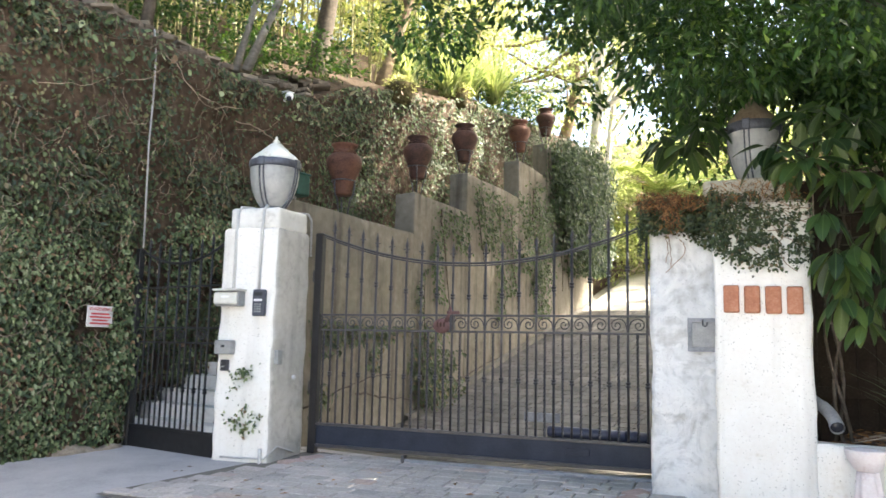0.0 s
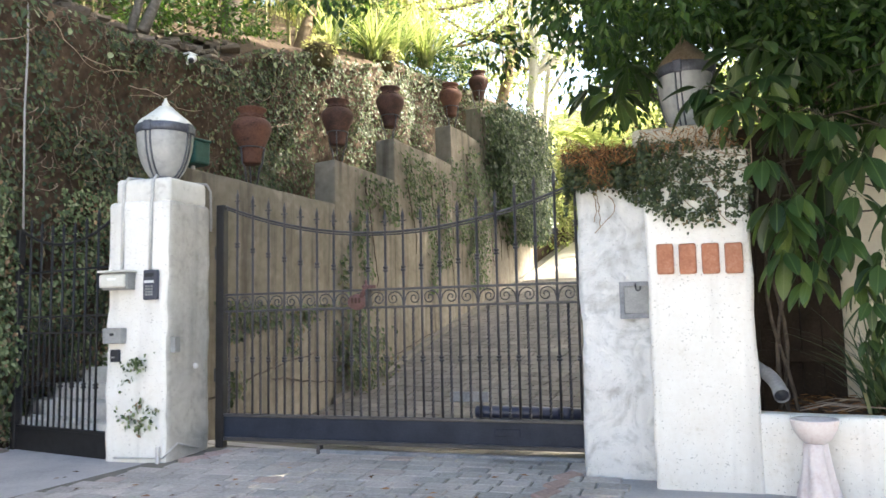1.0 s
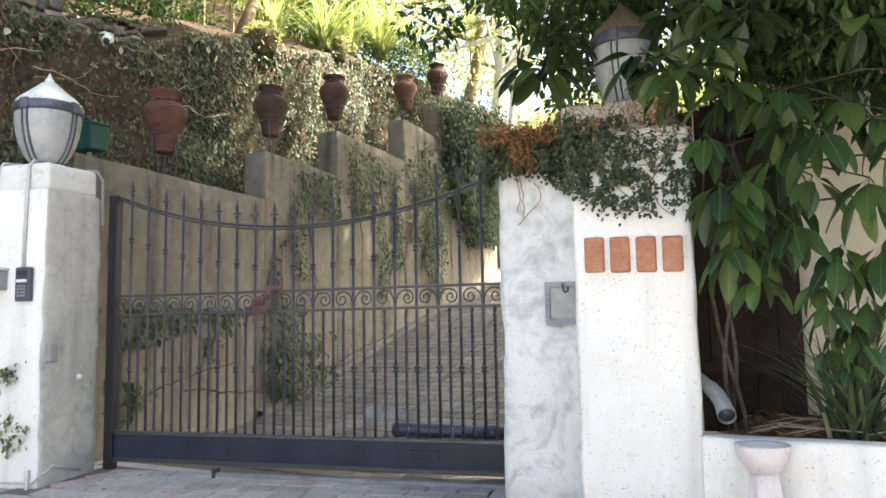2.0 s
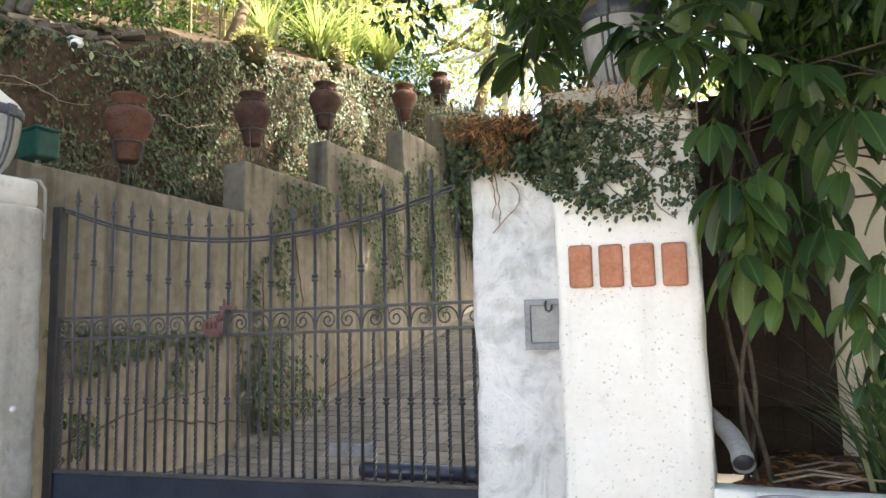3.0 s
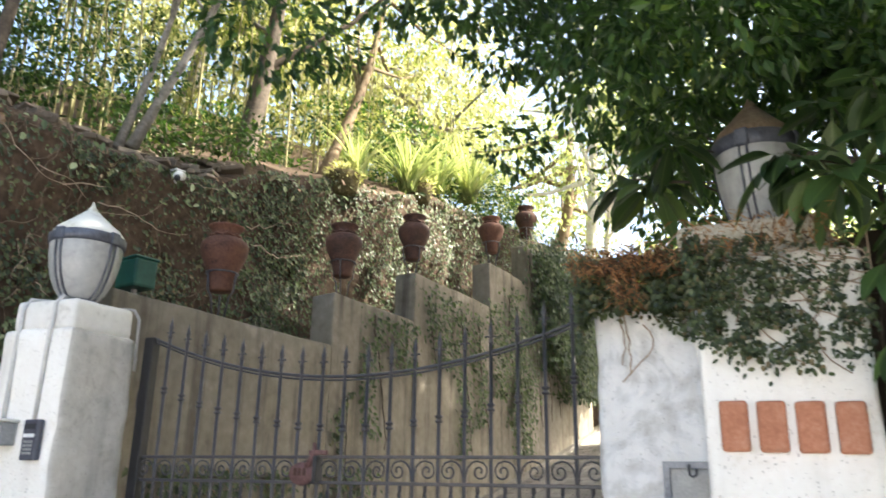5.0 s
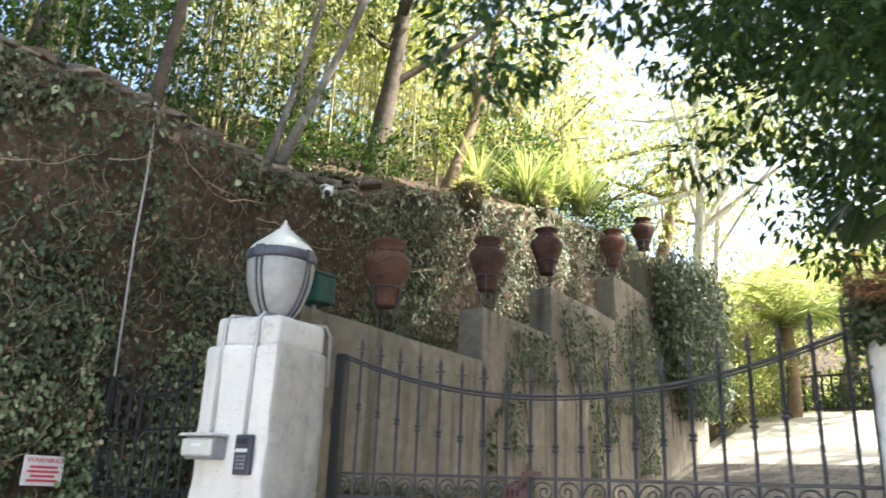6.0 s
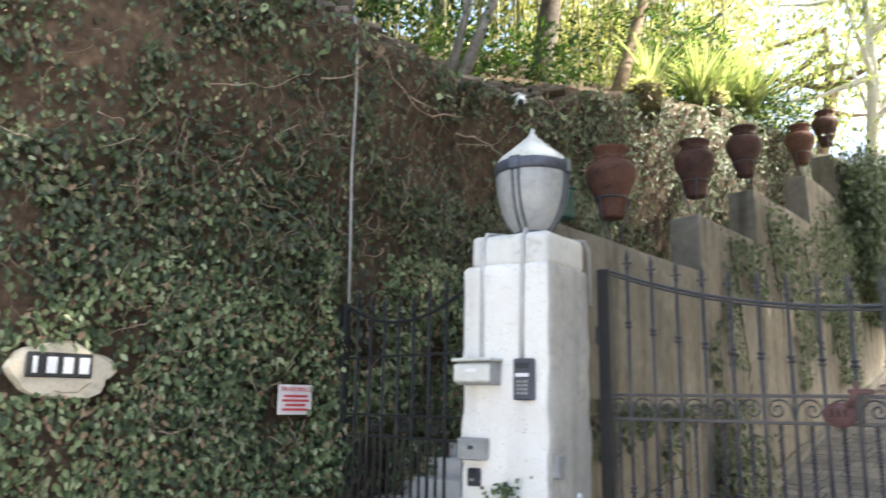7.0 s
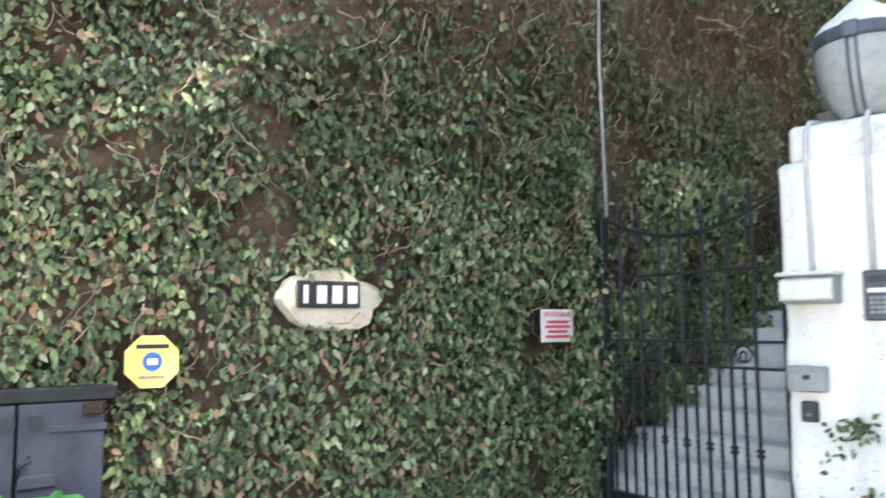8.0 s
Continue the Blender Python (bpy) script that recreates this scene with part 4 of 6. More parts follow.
# ---- clay pots on rods over the retaining wall ----
def pot(at, k, mat, label, turn):
    ob = thing("clay_pot", at, label, "pot", "clay pots on the wall", turn=turn)
    prof = [(0.0, 0.0), (0.088, 0.0), (0.096, 0.015), (0.104, 0.07), (0.122, 0.15), (0.150, 0.22), (0.182, 0.29), (0.200, 0.35), (0.202, 0.39), (0.188, 0.43), (0.150, 0.462), (0.122, 0.475), (0.114, 0.50), (0.116, 0.53), (0.142, 0.556), (0.152, 0.566), (0.150, 0.578), (0.138, 0.582), (0.118, 0.56), (0.105, 0.50), (0.0, 0.46)]
    part("vessel", lathe(bmesh.new(), [(r * k, z * k) for r, z in prof], 32), M[mat], ob, "", True)
    ring = [(0.126 * k * math.cos(a), 0.126 * k * math.sin(a), (0.482 + 0.008 * math.sin(a * 9)) * k) for a in np.linspace(0, 2 * math.pi, 60)]
    part("rope_moulding", tube(bmesh.new(), ring, [0.014 * k * (1 + 0.3 * math.sin(i * 1.9)) for i in range(60)], 6), M[mat], ob, "", True)
    hoop = [(0.132 * k * math.cos(a), 0.132 * k * math.sin(a), 0.16 * k) for a in np.linspace(0, 2 * math.pi, 40)]
    stand = part("stand", tube(bmesh.new(), hoop, 0.008, 6), M["iron"], ob, "thin metal hoop stand", True)
    for j in range(3):
        a = 2 * math.pi * j / 3 + 0.4
        c, s = math.cos(a), math.sin(a)
        part("leg", tube(bmesh.new(), [(0.134 * k * c, 0.134 * k * s, 0.16 * k), (0.118 * k * c, 0.118 * k * s, 0.0), (0.08 * c, 0.08 * s, -0.05), (0.05 * c, 0.05 * s, -0.24 - 0.0 * j)], 0.008, 6), M["iron"], stand, "", True)
    return ob


POTS = [(6.15, 2.655, 0.96, "clay", "plump red clay pot with a rope-moulded neck"), (7.78, 3.18, 0.94, "clay_dark", "dark brown clay pot with a rope-moulded neck"),
        (9.16, 3.715, 0.95, "clay_dark", "reddish brown clay pot above the stepped wall"), (11.33, 4.40, 0.92, "clay", "red clay pot above the stepped wall"), (12.66, 5.02, 0.90, "clay_dark", "small dark clay pot high over the wall")]
for i, (y, z, k, m_, lab) in enumerate(POTS):
    pot((wall_x(y) - 0.13, y, z), k, m_, lab, 40 * i)

# ---- security camera on the bank ----
cc = thing("security_camera", (-6.42, 6.42, 3.99), "small white bullet security camera on the bank", "security camera")
bm = tube(bmesh.new(), [(-0.07, 0.09, 0.085), (-0.055, 0.07, 0.08), (0.0, 0.0, 0.055), (0.05, -0.045, 0.02), (0.056, -0.05, 0.012)], [0.02, 0.042, 0.046, 0.044, 0.036], 16)
part("body", bm, M["print"], cc, "white camera body", True)
part("hood", box(bmesh.new(), -0.10, 0.03, -0.062, 0.055, 0.096, 0.108, 0.004), M["print"], cc, "white sun hood")
part("lens", tube(bmesh.new(), [(0.045, -0.045, 0.012), (0.058, -0.056, -0.008), (0.062, -0.06, -0.014)], [0.034, 0.03, 0.016], 14), M["dark"], cc, "", True)
part("bracket", tube(bmesh.new(), [(-0.22, 0.10, 0.03), (-0.1, 0.05, 0.07)], 0.018, 8), M["print"], cc, "", True)

# grey pipe on the bank over the side gate
bm = tube(bmesh.new(), [(-6.34, 4.53, 1.95), (-6.35, 4.525, 2.5), (-6.36, 4.52, 3.0), (-6.34, 4.52, 3.5), (-6.35, 4.52, 3.9), (-6.42, 4.53, 4.2)], 0.009, 8)
tagged(finish("bank_conduit", bm, M["pvc"], None, True), "thin grey conduit running up the ivy bank", "conduit")

# ---- signs on the ivy ----
ws = thing("warning_sign", (-6.44, 4.19, 1.172), "white warning sign with red print among the ivy", "sign", turn=98)
ws.matrix_world = pose(-6.44, 4.19, 1.172, 0, 0, 98) @ Matrix.Diagonal((0.95, 1, 0.82, 1))
part("board", box(bmesh.new(), -0.15, 0.15, -0.006, 0.006, 0.0, 0.24, 0.004), M["signwhite"], ws)
txt = bpy.data.curves.new("heading", "FONT")
txt.body, txt.size, txt.align_x, txt.extrude = "WARNING", 0.055, "CENTER", 0.001
tmp = bpy.data.objects.new("heading_curve", txt)
scene.collection.objects.link(tmp)
me = bpy.data.meshes.new_from_object(tmp.evaluated_get(bpy.context.evaluated_depsgraph_get()))
bpy.data.objects.remove(tmp)
me.materials.append(M["red"])
head = new("heading", me)
head.parent = ws
head.matrix_local = pose(0, -0.008, 0.185, 90, 0, 0)
for k, w in enumerate((0.115, 0.09, 0.12, 0.105)):
    part("print_bar", box(bmesh.new(), -w, w, -0.009, -0.005, 0.03 + 0.036 * k, 0.05 + 0.036 * k), M["red"], ws)

npl = thing("number_plate_sign", (-6.47, 2.69, 1.368), "black plate with white bars on a pale plaster patch", "sign", turn=90)
bm = lathe(bmesh.new(), [(0, 0), (0.21, 0), (0.215, 0.02), (0.20, 0.05), (0, 0.052)], 28)
bmesh.ops.rotate(bm, verts=bm.verts, matrix=Matrix.Rotation(radians(90), 3, "X"))
for v in bm.verts:
    q = 1 + 0.42 * noise.noise(v.co * 7 + Vector((3, 0, 1)))
    v.co = (v.co.x * 1.46 * q, v.co.y, v.co.z * 0.66 * q)
bmesh.ops.translate(bm, verts=bm.verts, vec=(0.01, 0.03, 0.045))
part("plaster_oval", bm, M["oldcream"], npl, "cream plaster patch")
part("plate", box(bmesh.new(), -0.172, 0.172, -0.036, -0.02, 0.0, 0.135, 0.004), M["plate"], npl, "black plate")
for k, w in enumerate((0.012, 0.026, 0.026, 0.026)):
    x = -0.128 + 0.085 * k
    part("number_bar", box(bmesh.new(), x - w, x + w, -0.041, -0.035, 0.022, 0.112), M["print"], npl, "white bar")

oc = thing("alarm_sign", (-6.47, 1.85, 1.125), "yellow octagonal alarm sign on the ivy", "sign", turn=92)
def disc(r, y0, y1, seg, zc=0.0, rot=0.0):
    bm = lathe(bmesh.new(), [(0, 0), (r, 0), (r, y1 - y0), (0, y1 - y0)], seg)
    bmesh.ops.rotate(bm, verts=bm.verts, matrix=Matrix.Rotation(rot, 3, "Z"))
    bmesh.ops.rotate(bm, verts=bm.verts, matrix=Matrix.Rotation(radians(90), 3, "X"))
    bmesh.ops.translate(bm, verts=bm.verts, vec=(0, y1, zc))
    return bm
part("board", disc(0.125, -0.006, 0.006, 8, 0, math.pi / 8), M["yellow"], oc)
part("emblem", disc(0.042, -0.010, -0.005, 20), M["blue"], oc, "blue disc with a pale mark")
part("mark", box(bmesh.new(), -0.022, 0.022, -0.013, -0.009, -0.014, 0.014), M["print"], oc, "pale mark")
part("print_bar", box(bmesh.new(), -0.07, 0.07, -0.010, -0.005, 0.058, 0.076), M["dark"], oc)
part("print_bar", box(bmesh.new(), -0.055, 0.055, -0.010, -0.005, -0.075, -0.062), M["trackwood"], oc)

# ---- garage door and bin at the street's low side ----
gd = thing("door_garage", (-6.48, 0.55, 0), "dark slate blue wooden garage door under the ivy", "door", kind="structure", turn=90)
for a, b in ((-1.9, -0.155), (-0.145, 0.775), (0.785, 1.11)):
    part("door_leaf", box(bmesh.new(), a, b, -0.03, 0.03, -0.9, 0.965, 0.006), M["door"], gd)
# Black strip paints the shaded gap between door top and ivy.
part("gap_strip", box(bmesh.new(), -2.0, 1.16, -0.025, 0.08, 0.968, 1.03, 0.008), M["iron_black"], gd, "black strip for the shaded gap above the door")
for k in range(2):
    part("ledge_rail", box(bmesh.new(), 0.90 - 0.93 * k, 1.12 - 0.93 * k, -0.042, -0.03, 0.845, 0.875, 0.004), M["door"], gd)
    part("ledge_rail", box(bmesh.new(), 0.79 - 0.93 * k, 0.93 - 0.93 * k, -0.05, -0.03, 0.63, 0.68, 0.004), M["door"], gd)
    # No hole is cut: a dark disc paints the shade inside it.
    bm = disc(0.034, -0.036, -0.028, 18, 0.888)
    bmesh.ops.translate(bm, verts=bm.verts, vec=(0.848 - 0.105 * k, 0, 0))
    part("hole_disc", bm, M["dark"], gd, "dark disc for the shade in a round hole")
part("handle", tube(bmesh.new(), [(0.79, -0.035, 0.66), (0.79, -0.06, 0.72), (0.805, -0.07, 0.735), (0.83, -0.065, 0.745), (0.83, -0.035, 0.755)], 0.008, 8), M["dark"], gd, "", True)
part("padlock", box(bmesh.new(), 1.02, 1.10, -0.07, -0.03, 0.91, 0.965, 0.01), M["plank"], gd)

bn = thing("wheelie_bin", (-6.02, 1.22, street_z(1.22)), "green plastic wheelie bin with closed lid", "bin", turn=80)
bn.matrix_world = bn.matrix_world @ Matrix.Diagonal((1, 1, 0.90, 1))
bm = bmesh.new()
box(bm, -0.27, 0.27, -0.30, 0.30, 0.08, 0.98, 0.03, 2)
for v in bm.verts:
    s = 0.82 + 0.18 * (v.co.z - 0.08) / 0.9
    v.co.x, v.co.y = v.co.x * s, v.co.y * s
part("body", bm, M["bin"], bn)
bm = bmesh.new()
box(bm, -0.30, 0.30, -0.34, 0.33, 0.98, 1.04, 0.025, 2)
for v in bm.verts:
    v.co.z += 0.05 * (1 - (v.co.x / 0.3) ** 2) + 0.04 * v.co.y
lid = part("lid", bm, M["bin"], bn, "ridged green lid")
for s in (-0.2, 0.0, 0.2):
    part("ridge", box(bmesh.new(), s - 0.02, s + 0.02, -0.30, 0.30, 1.04, 1.085, 0.01), M["bin"], lid)
for s in (-0.24, 0.24):
    part("wheel", tube(bmesh.new(), [(s - 0.03, 0.28, 0.10), (s + 0.03, 0.28, 0.10)], 0.10, 18), M["dark"], bn, "black wheel")

# ---- planter, house wall and planks behind the number pillar ----
pw = thing("planter_wall", (0, 0, 0), "low cream-white plastered planter wall", "planter wall", kind="structure")
bm = block(bmesh.new(), -0.58, 4.5, 5.31, 5.46, -0.1, 0.525, cell=0.10, rnd=0.015, amp=0.006, seed=41.0)
part("wall_face", bm, M["white"], pw, smooth=True)
bm = bmesh.new()
block(bm, -0.50, 4.5, 5.43, 7.0, 0.0, 0.50, cell=0.12, rnd=0.01, amp=0.03, rough_scale=2.5, seed=51.0)
tagged(finish("planter_soil", bm, M["soil"], None, True), "dark dry soil with leaf litter in the planter", "soil", kind="structure")
hw = thing("wall_house", (0, 0, 0), "cream house wall behind the planter plants", "wall", kind="structure")
bm = block(bmesh.new(), -0.28, 5.0, 6.55, 6.85, 0.0, 2.62, cell=0.25, rnd=0.02, amp=0.006, seed=61.0)
part("wall_face", bm, M["cream"], hw, smooth=True)
for i in range(22):
    bm = bmesh.new()
    box(bm, -0.30 + 0.24 * i, -0.07 + 0.24 * i, 6.50, 6.90, 2.62, 2.675, 0.008)
    part("coping_tile", bm, M["terra"], hw)
fence = thing("plank_fence", (-0.75, 6.45, 0.40), "dark brown upright plank fence behind the pillar", "fence")
for i in range(8):
    bm = bmesh.new()
    box(bm, -0.45 + 0.13 * i, -0.322 + 0.13 * i, 0.0, 0.03, 0.0, 2.0 + 0.02 * (i % 3), 0.004)
    part("plank", bm, M["plank"], fence)
for z in (0.35, 1.7):
    part("rail", box(bmesh.new(), -0.45, 0.58, -0.04, 0.0, z, z + 0.08, 0.004), M["plank"], fence)

dp = thing("drain_pipe", (-0.47, 5.45, 0.56), "grey plastic drain pipe ending over the planter wall", "pipe")
part("pipe", tube(bmesh.new(), [(-0.16, 0.24, 0.235), (-0.10, 0.14, 0.205), (-0.03, 0.03, 0.17)], 0.032, 18), M["pvc"], dp, "", True)
part("elbow", tube(bmesh.new(), [(-0.045, 0.05, 0.178), (-0.005, -0.005, 0.150), (0.025, -0.05, 0.118), (0.045, -0.095, 0.088), (0.058, -0.135, 0.066)], [0.038, 0.039, 0.039, 0.039, 0.040], 18, cap=False), M["pvc"], dp, "", True)
part("collar", tube(bmesh.new(), [(0.048, -0.104, 0.083), (0.059, -0.138, 0.064)], 0.043, 18, cap=False), M["pvc"], dp, "", True)
# A dark plug inside the elbow paints the shade of its opening.
part("mouth_plug", tube(bmesh.new(), [(0.044, -0.093, 0.089), (0.056, -0.129, 0.069)], 0.0365, 18), M["dark"], dp, "dark plug for the shade in the pipe mouth", True)

ur = thing("stone_urn", (-0.245, 5.17, street_z(5.17)), "pinkish draped stone urn against the planter wall", "urn")
part("bowl", lathe(bmesh.new(), [(0.0, 0.30), (0.04, 0.30), (0.075, 0.33), (0.105, 0.38), (0.118, 0.425), (0.118, 0.435), (0.10, 0.43), (0.06, 0.41), (0, 0.40)], 28), M["ghost"], ur, "shallow bowl", True)
bm = lathe(bmesh.new(), [(0.0, 0.0), (0.10, 0.0), (0.095, 0.05), (0.075, 0.15), (0.062, 0.24), (0.055, 0.31), (0, 0.31)], 48)
for v in bm.verts:
    a = math.atan2(v.co.y, v.co.x)
    s = 1 + 0.13 * math.sin(a * 7 + v.co.z * 9) + 0.05 * math.sin(a * 3)
    v.co.x, v.co.y = v.co.x * s, v.co.y * s
part("draped_stem", bm, M["ghost"], ur, "draped stem", True)


# ---- ivy, roots and vines on the bank ----
def scatter_bank(n, y0, y1, z0, z1, lift=(0.0, 0.07), keep=None):
    y, z = RNG.uniform(y0, y1, n), RNG.uniform(z0, z1, n)
    top = np.interp(y, [a for a, _ in RIM], [b for _, b in RIM])
    bot = np.array([street_z(v) for v in y])
    ok = (z < top + 0.05) & (z > bot)
    if keep is not None:
        ok &= keep(y, z)
    y, z = y[ok], z[ok]
    p = on_bank(y, z)
    p[:, 0] += RNG.uniform(*lift, len(p))
    return p


def patch(y, z, scale, thresh, off=0.0):
    return np.array([noise.noise(Vector((a * scale, b * scale, off))) for a, b in zip(y, z)]) > thresh


def bank_leaves(name, p, size, aspect, mat, label, droop=0.9, spread=0.4):
    n = len(p)
    along = np.stack([RNG.uniform(0.05, 0.7, n), RNG.normal(0, 0.55, n), RNG.normal(-droop, 0.45, n)], 1)
    nrm = np.stack([np.ones(n), RNG.normal(0, 0.45, n), RNG.normal(0.45, 0.4, n)], 1)
    return tagged(leaves(name, p, along, nrm, size, aspect, mat, spread=spread, oval=True), label, "ivy", kind="stuff")


clear_sign = lambda y, z: ~((np.abs(y - 2.69) < 0.28) & (np.abs(z - 1.41) < 0.125)) & ~((np.abs(y - 1.85) < 0.14) & (np.abs(z - 1.125) < 0.14)) & ~((np.abs(y - 4.19) < 0.17) & (np.abs(z - 1.27) < 0.14)) & ~((y < 1.70) & (z < 0.985) & (y > -1.0))
thick = lambda y, z: clear_sign(y, z) & ((patch(y, z, 0.9, -0.52) & patch(y, z, 3.1, -0.30, 3.0)) | (RNG.random(len(y)) < 0.25))
p = scatter_bank(92000, -3.0, 4.7, -0.9, 4.6, (0.0, 0.10), thick)
fade = RNG.random(len(p)) < np.clip(np.clip((5.3 - p[:, 1]) / 1.5, 0, 1.1) - np.clip(p[:, 2] - 2.0, 0, 1.4) * 0.22 - np.clip(p[:, 2] - 1.7, 0, 1.6) * np.clip((p[:, 1] - 1.5) / 1.6, 0, 1) * 0.50, 0.14, 1)
p = p[fade]
# The higher leaves get the dark tint to even out the light gradient.
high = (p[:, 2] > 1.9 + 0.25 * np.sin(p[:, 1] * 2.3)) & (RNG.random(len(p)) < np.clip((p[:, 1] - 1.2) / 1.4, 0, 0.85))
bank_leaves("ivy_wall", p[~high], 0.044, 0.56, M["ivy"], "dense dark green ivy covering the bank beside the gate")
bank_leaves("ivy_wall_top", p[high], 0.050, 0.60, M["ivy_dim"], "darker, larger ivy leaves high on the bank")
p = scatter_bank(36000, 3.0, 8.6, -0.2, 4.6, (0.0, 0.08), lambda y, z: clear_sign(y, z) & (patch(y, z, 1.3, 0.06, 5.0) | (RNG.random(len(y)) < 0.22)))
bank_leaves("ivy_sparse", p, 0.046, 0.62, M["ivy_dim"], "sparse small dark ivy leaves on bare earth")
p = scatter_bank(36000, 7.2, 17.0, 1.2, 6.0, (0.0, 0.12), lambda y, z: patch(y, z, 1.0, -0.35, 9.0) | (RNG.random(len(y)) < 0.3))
bank_leaves("ivy_upper", p, 0.046, 0.62, M["ivy_sun"], "ivy on the upper bank in a sunlit tint")
p = scatter_bank(9000, 4.3, 6.8, 0.7, 2.4, (0.0, 0.16), lambda y, z: patch(y, z, 1.6, -0.12, 15.0))
bank_leaves("ivy_gate", p, 0.044, 0.62, M["ivy"], "ivy leaves crowding behind the side gate")
# shaggy growth along the rim
p = scatter_bank(2600, -3.0, 13.0, 3.6, 5.9, (0.0, 0.16), lambda y, z: z > np.interp(y, [a for a, _ in RIM], [b for _, b in RIM]) - 0.35)
bank_leaves("rim_growth", p, 0.085, 0.5, M["ivy"], "larger leaves hanging over the rim of the bank", 0.5)


def strands(name, starts, length, step, fall, wander, r, mat, label, category, out=0.03, along=None):
    """Thin stems that wander over the bank's face, in one mesh."""
    bm = bmesh.new()
    for (y, z) in starts:
        a = random.uniform(-0.9, 0.9) - math.pi / 2 if along is None else along + random.uniform(-0.7, 0.7)
        pts = []
        n = random.randint(5, int(length))
        for _ in range(n):
            q = on_bank(np.array([y]), np.array([z]))[0]
            pts.append((q[0] + out + random.uniform(0.0, 0.05), q[1], q[2]))
            a += random.uniform(-wander, wander)
            y += step * math.cos(a)
            z += step * math.sin(a)
        rr = r * random.uniform(0.5, 1.4)
        tube(bm, pts, [rr * (1 - 0.7 * i / n) for i in range(n)], 4, cap=False)
    return tagged(finish(name, bm, mat), label, category, kind="stuff")


random.seed(4)
strands("dry_roots", [(random.uniform(3.4, 9.5), random.uniform(1.6, 4.4)) for _ in range(240)], 13, 0.075, 1, 0.55, 0.0042, M["stem"], "tangle of dry brown roots and stems on the bare bank", "roots")
strands("dry_stems", [(random.uniform(-1.0, 4.2), random.uniform(-0.3, 4.3)) for _ in range(300)], 9, 0.045, 1, 0.6, 0.004, M["stem"], "thin dry stems showing through the ivy", "stems", out=0.06)
strands("straw_stems", [(random.uniform(-0.5, 5.6), random.uniform(0.0, 3.2)) for _ in range(320)], 8, 0.04, 1, 0.7, 0.0035, M["root"], "pale straw-coloured dead stems among the ivy", "stems", out=0.08)
strands("pale_runners", [(random.uniform(3.4, 7.6), random.uniform(3.3, 4.2)) for _ in range(10)], 14, 0.09, 1, 0.35, 0.007, M["root"], "pale bare branches trailing along the rim", "branches", out=0.10, along=0.2)

# flat stones along the top of the bank
ledge = thing("stone_ledge", (0, 0, 0), "flat dry-laid stones along the top of the bank", "stones")
random.seed(9)
stone_meshes = []
for k in range(6):
    bm = bmesh.new()
    box(bm, -0.17, 0.17, -0.13, 0.13, -0.03, 0.03, 0.01)
    for v in bm.verts:
        v.co += Vector([a * b for a, b in zip(noise.noise_vector(v.co * 6 + Vector((k * 9, 0, 0))), (0.06, 0.06, 0.02))])
    me = bpy.data.meshes.new("stone")
    bm.to_mesh(me)
    bm.free()
    me.materials.append(M["rock"])
    stone_meshes.append(me)
for i in range(290):
    y = random.uniform(3.2, 7.4)
    b = on_bank(np.array([y]), np.array([between(RIM, y) - 0.02]))[0]
    back = random.uniform(0.04, 1.5)
    ob = new("stone", random.choice(stone_meshes))
    ob.parent = ledge
    ob.matrix_local = pose(b[0] - back, y, between(RIM, y) + 0.03 + back * 0.42 + random.uniform(-0.03, 0.05), random.uniform(-5, 5), random.uniform(4, 16), random.uniform(0, 360)) @ Matrix.Diagonal((random.uniform(0.3, 0.75), random.uniform(0.3, 0.75), random.uniform(0.5, 1.2), 1))


# ---- climbing plants on the retaining wall ----
def wall_point(y, z, out=0.03):
    return np.stack([np.array([wall_x(v) for v in y]) + out, y, z], 1)


def wall_vine(spots, n_leaf, mat, label, size=0.055, name="climbing_vine"):
    """Leaves hung in strands on the driveway face: spots are (y, top, bottom, half width, thickness)."""
    pts = []
    for y, top, bot, w, th in spots:
        k = int(n_leaf * (top - bot) * w * 14)
        t = RNG.random(k)
        yy = y + RNG.normal(0, w, k) * (1.1 - 0.6 * t) + 0.10 * np.sin(t * 5 + y)
        zz = top - (top - bot) * t
        q = wall_point(yy, zz, 0.0)
        q[:, 0] += RNG.random(k) * th
        pts.append(q)
    p = np.concatenate(pts)
    n = len(p)
    along = np.stack([RNG.uniform(0.0, 0.7, n), RNG.normal(0, 0.5, n), RNG.normal(-0.8, 0.4, n)], 1)
    nrm = np.stack([np.ones(n), RNG.normal(-0.2, 0.5, n), RNG.normal(0.4, 0.4, n)], 1)
    return tagged(leaves(name, p, along, nrm, size, 0.6, mat, spread=0.45), label, "vine", kind="stuff")


wall_vine([(13.1, 4.95, 2.9, 0.42, 0.55), (13.8, 5.05, 2.5, 0.5, 0.7), (14.6, 4.95, 2.6, 0.45, 0.6), (15.2, 4.9, 3.0, 0.25, 0.5), (13.4, 4.95, 3.8, 0.6, 0.5), (12.7, 4.85, 3.4, 0.22, 0.35)], 210, M["ivy_mass"], "heavy mass of ivy spilling over the far end of the wall", 0.075, "ivy_mass")
wall_vine([(8.15, 2.9, 1.6, 0.10, 0.1), (8.75, 2.9, 2.35, 0.22, 0.14), (9.55, 3.42, 2.5, 0.22, 0.16), (10.1, 3.4, 1.5, 0.12, 0.12), (10.55, 3.3, 1.9, 0.14, 0.12), (11.2, 3.6, 2.3, 0.2, 0.16), (11.7, 3.9, 1.9, 0.16, 0.2), (12.0, 3.6, 1.6, 0.25, 0.25)], 150, M["ivy_sun"], "ivy strands trailing down the stepped wall", 0.055)
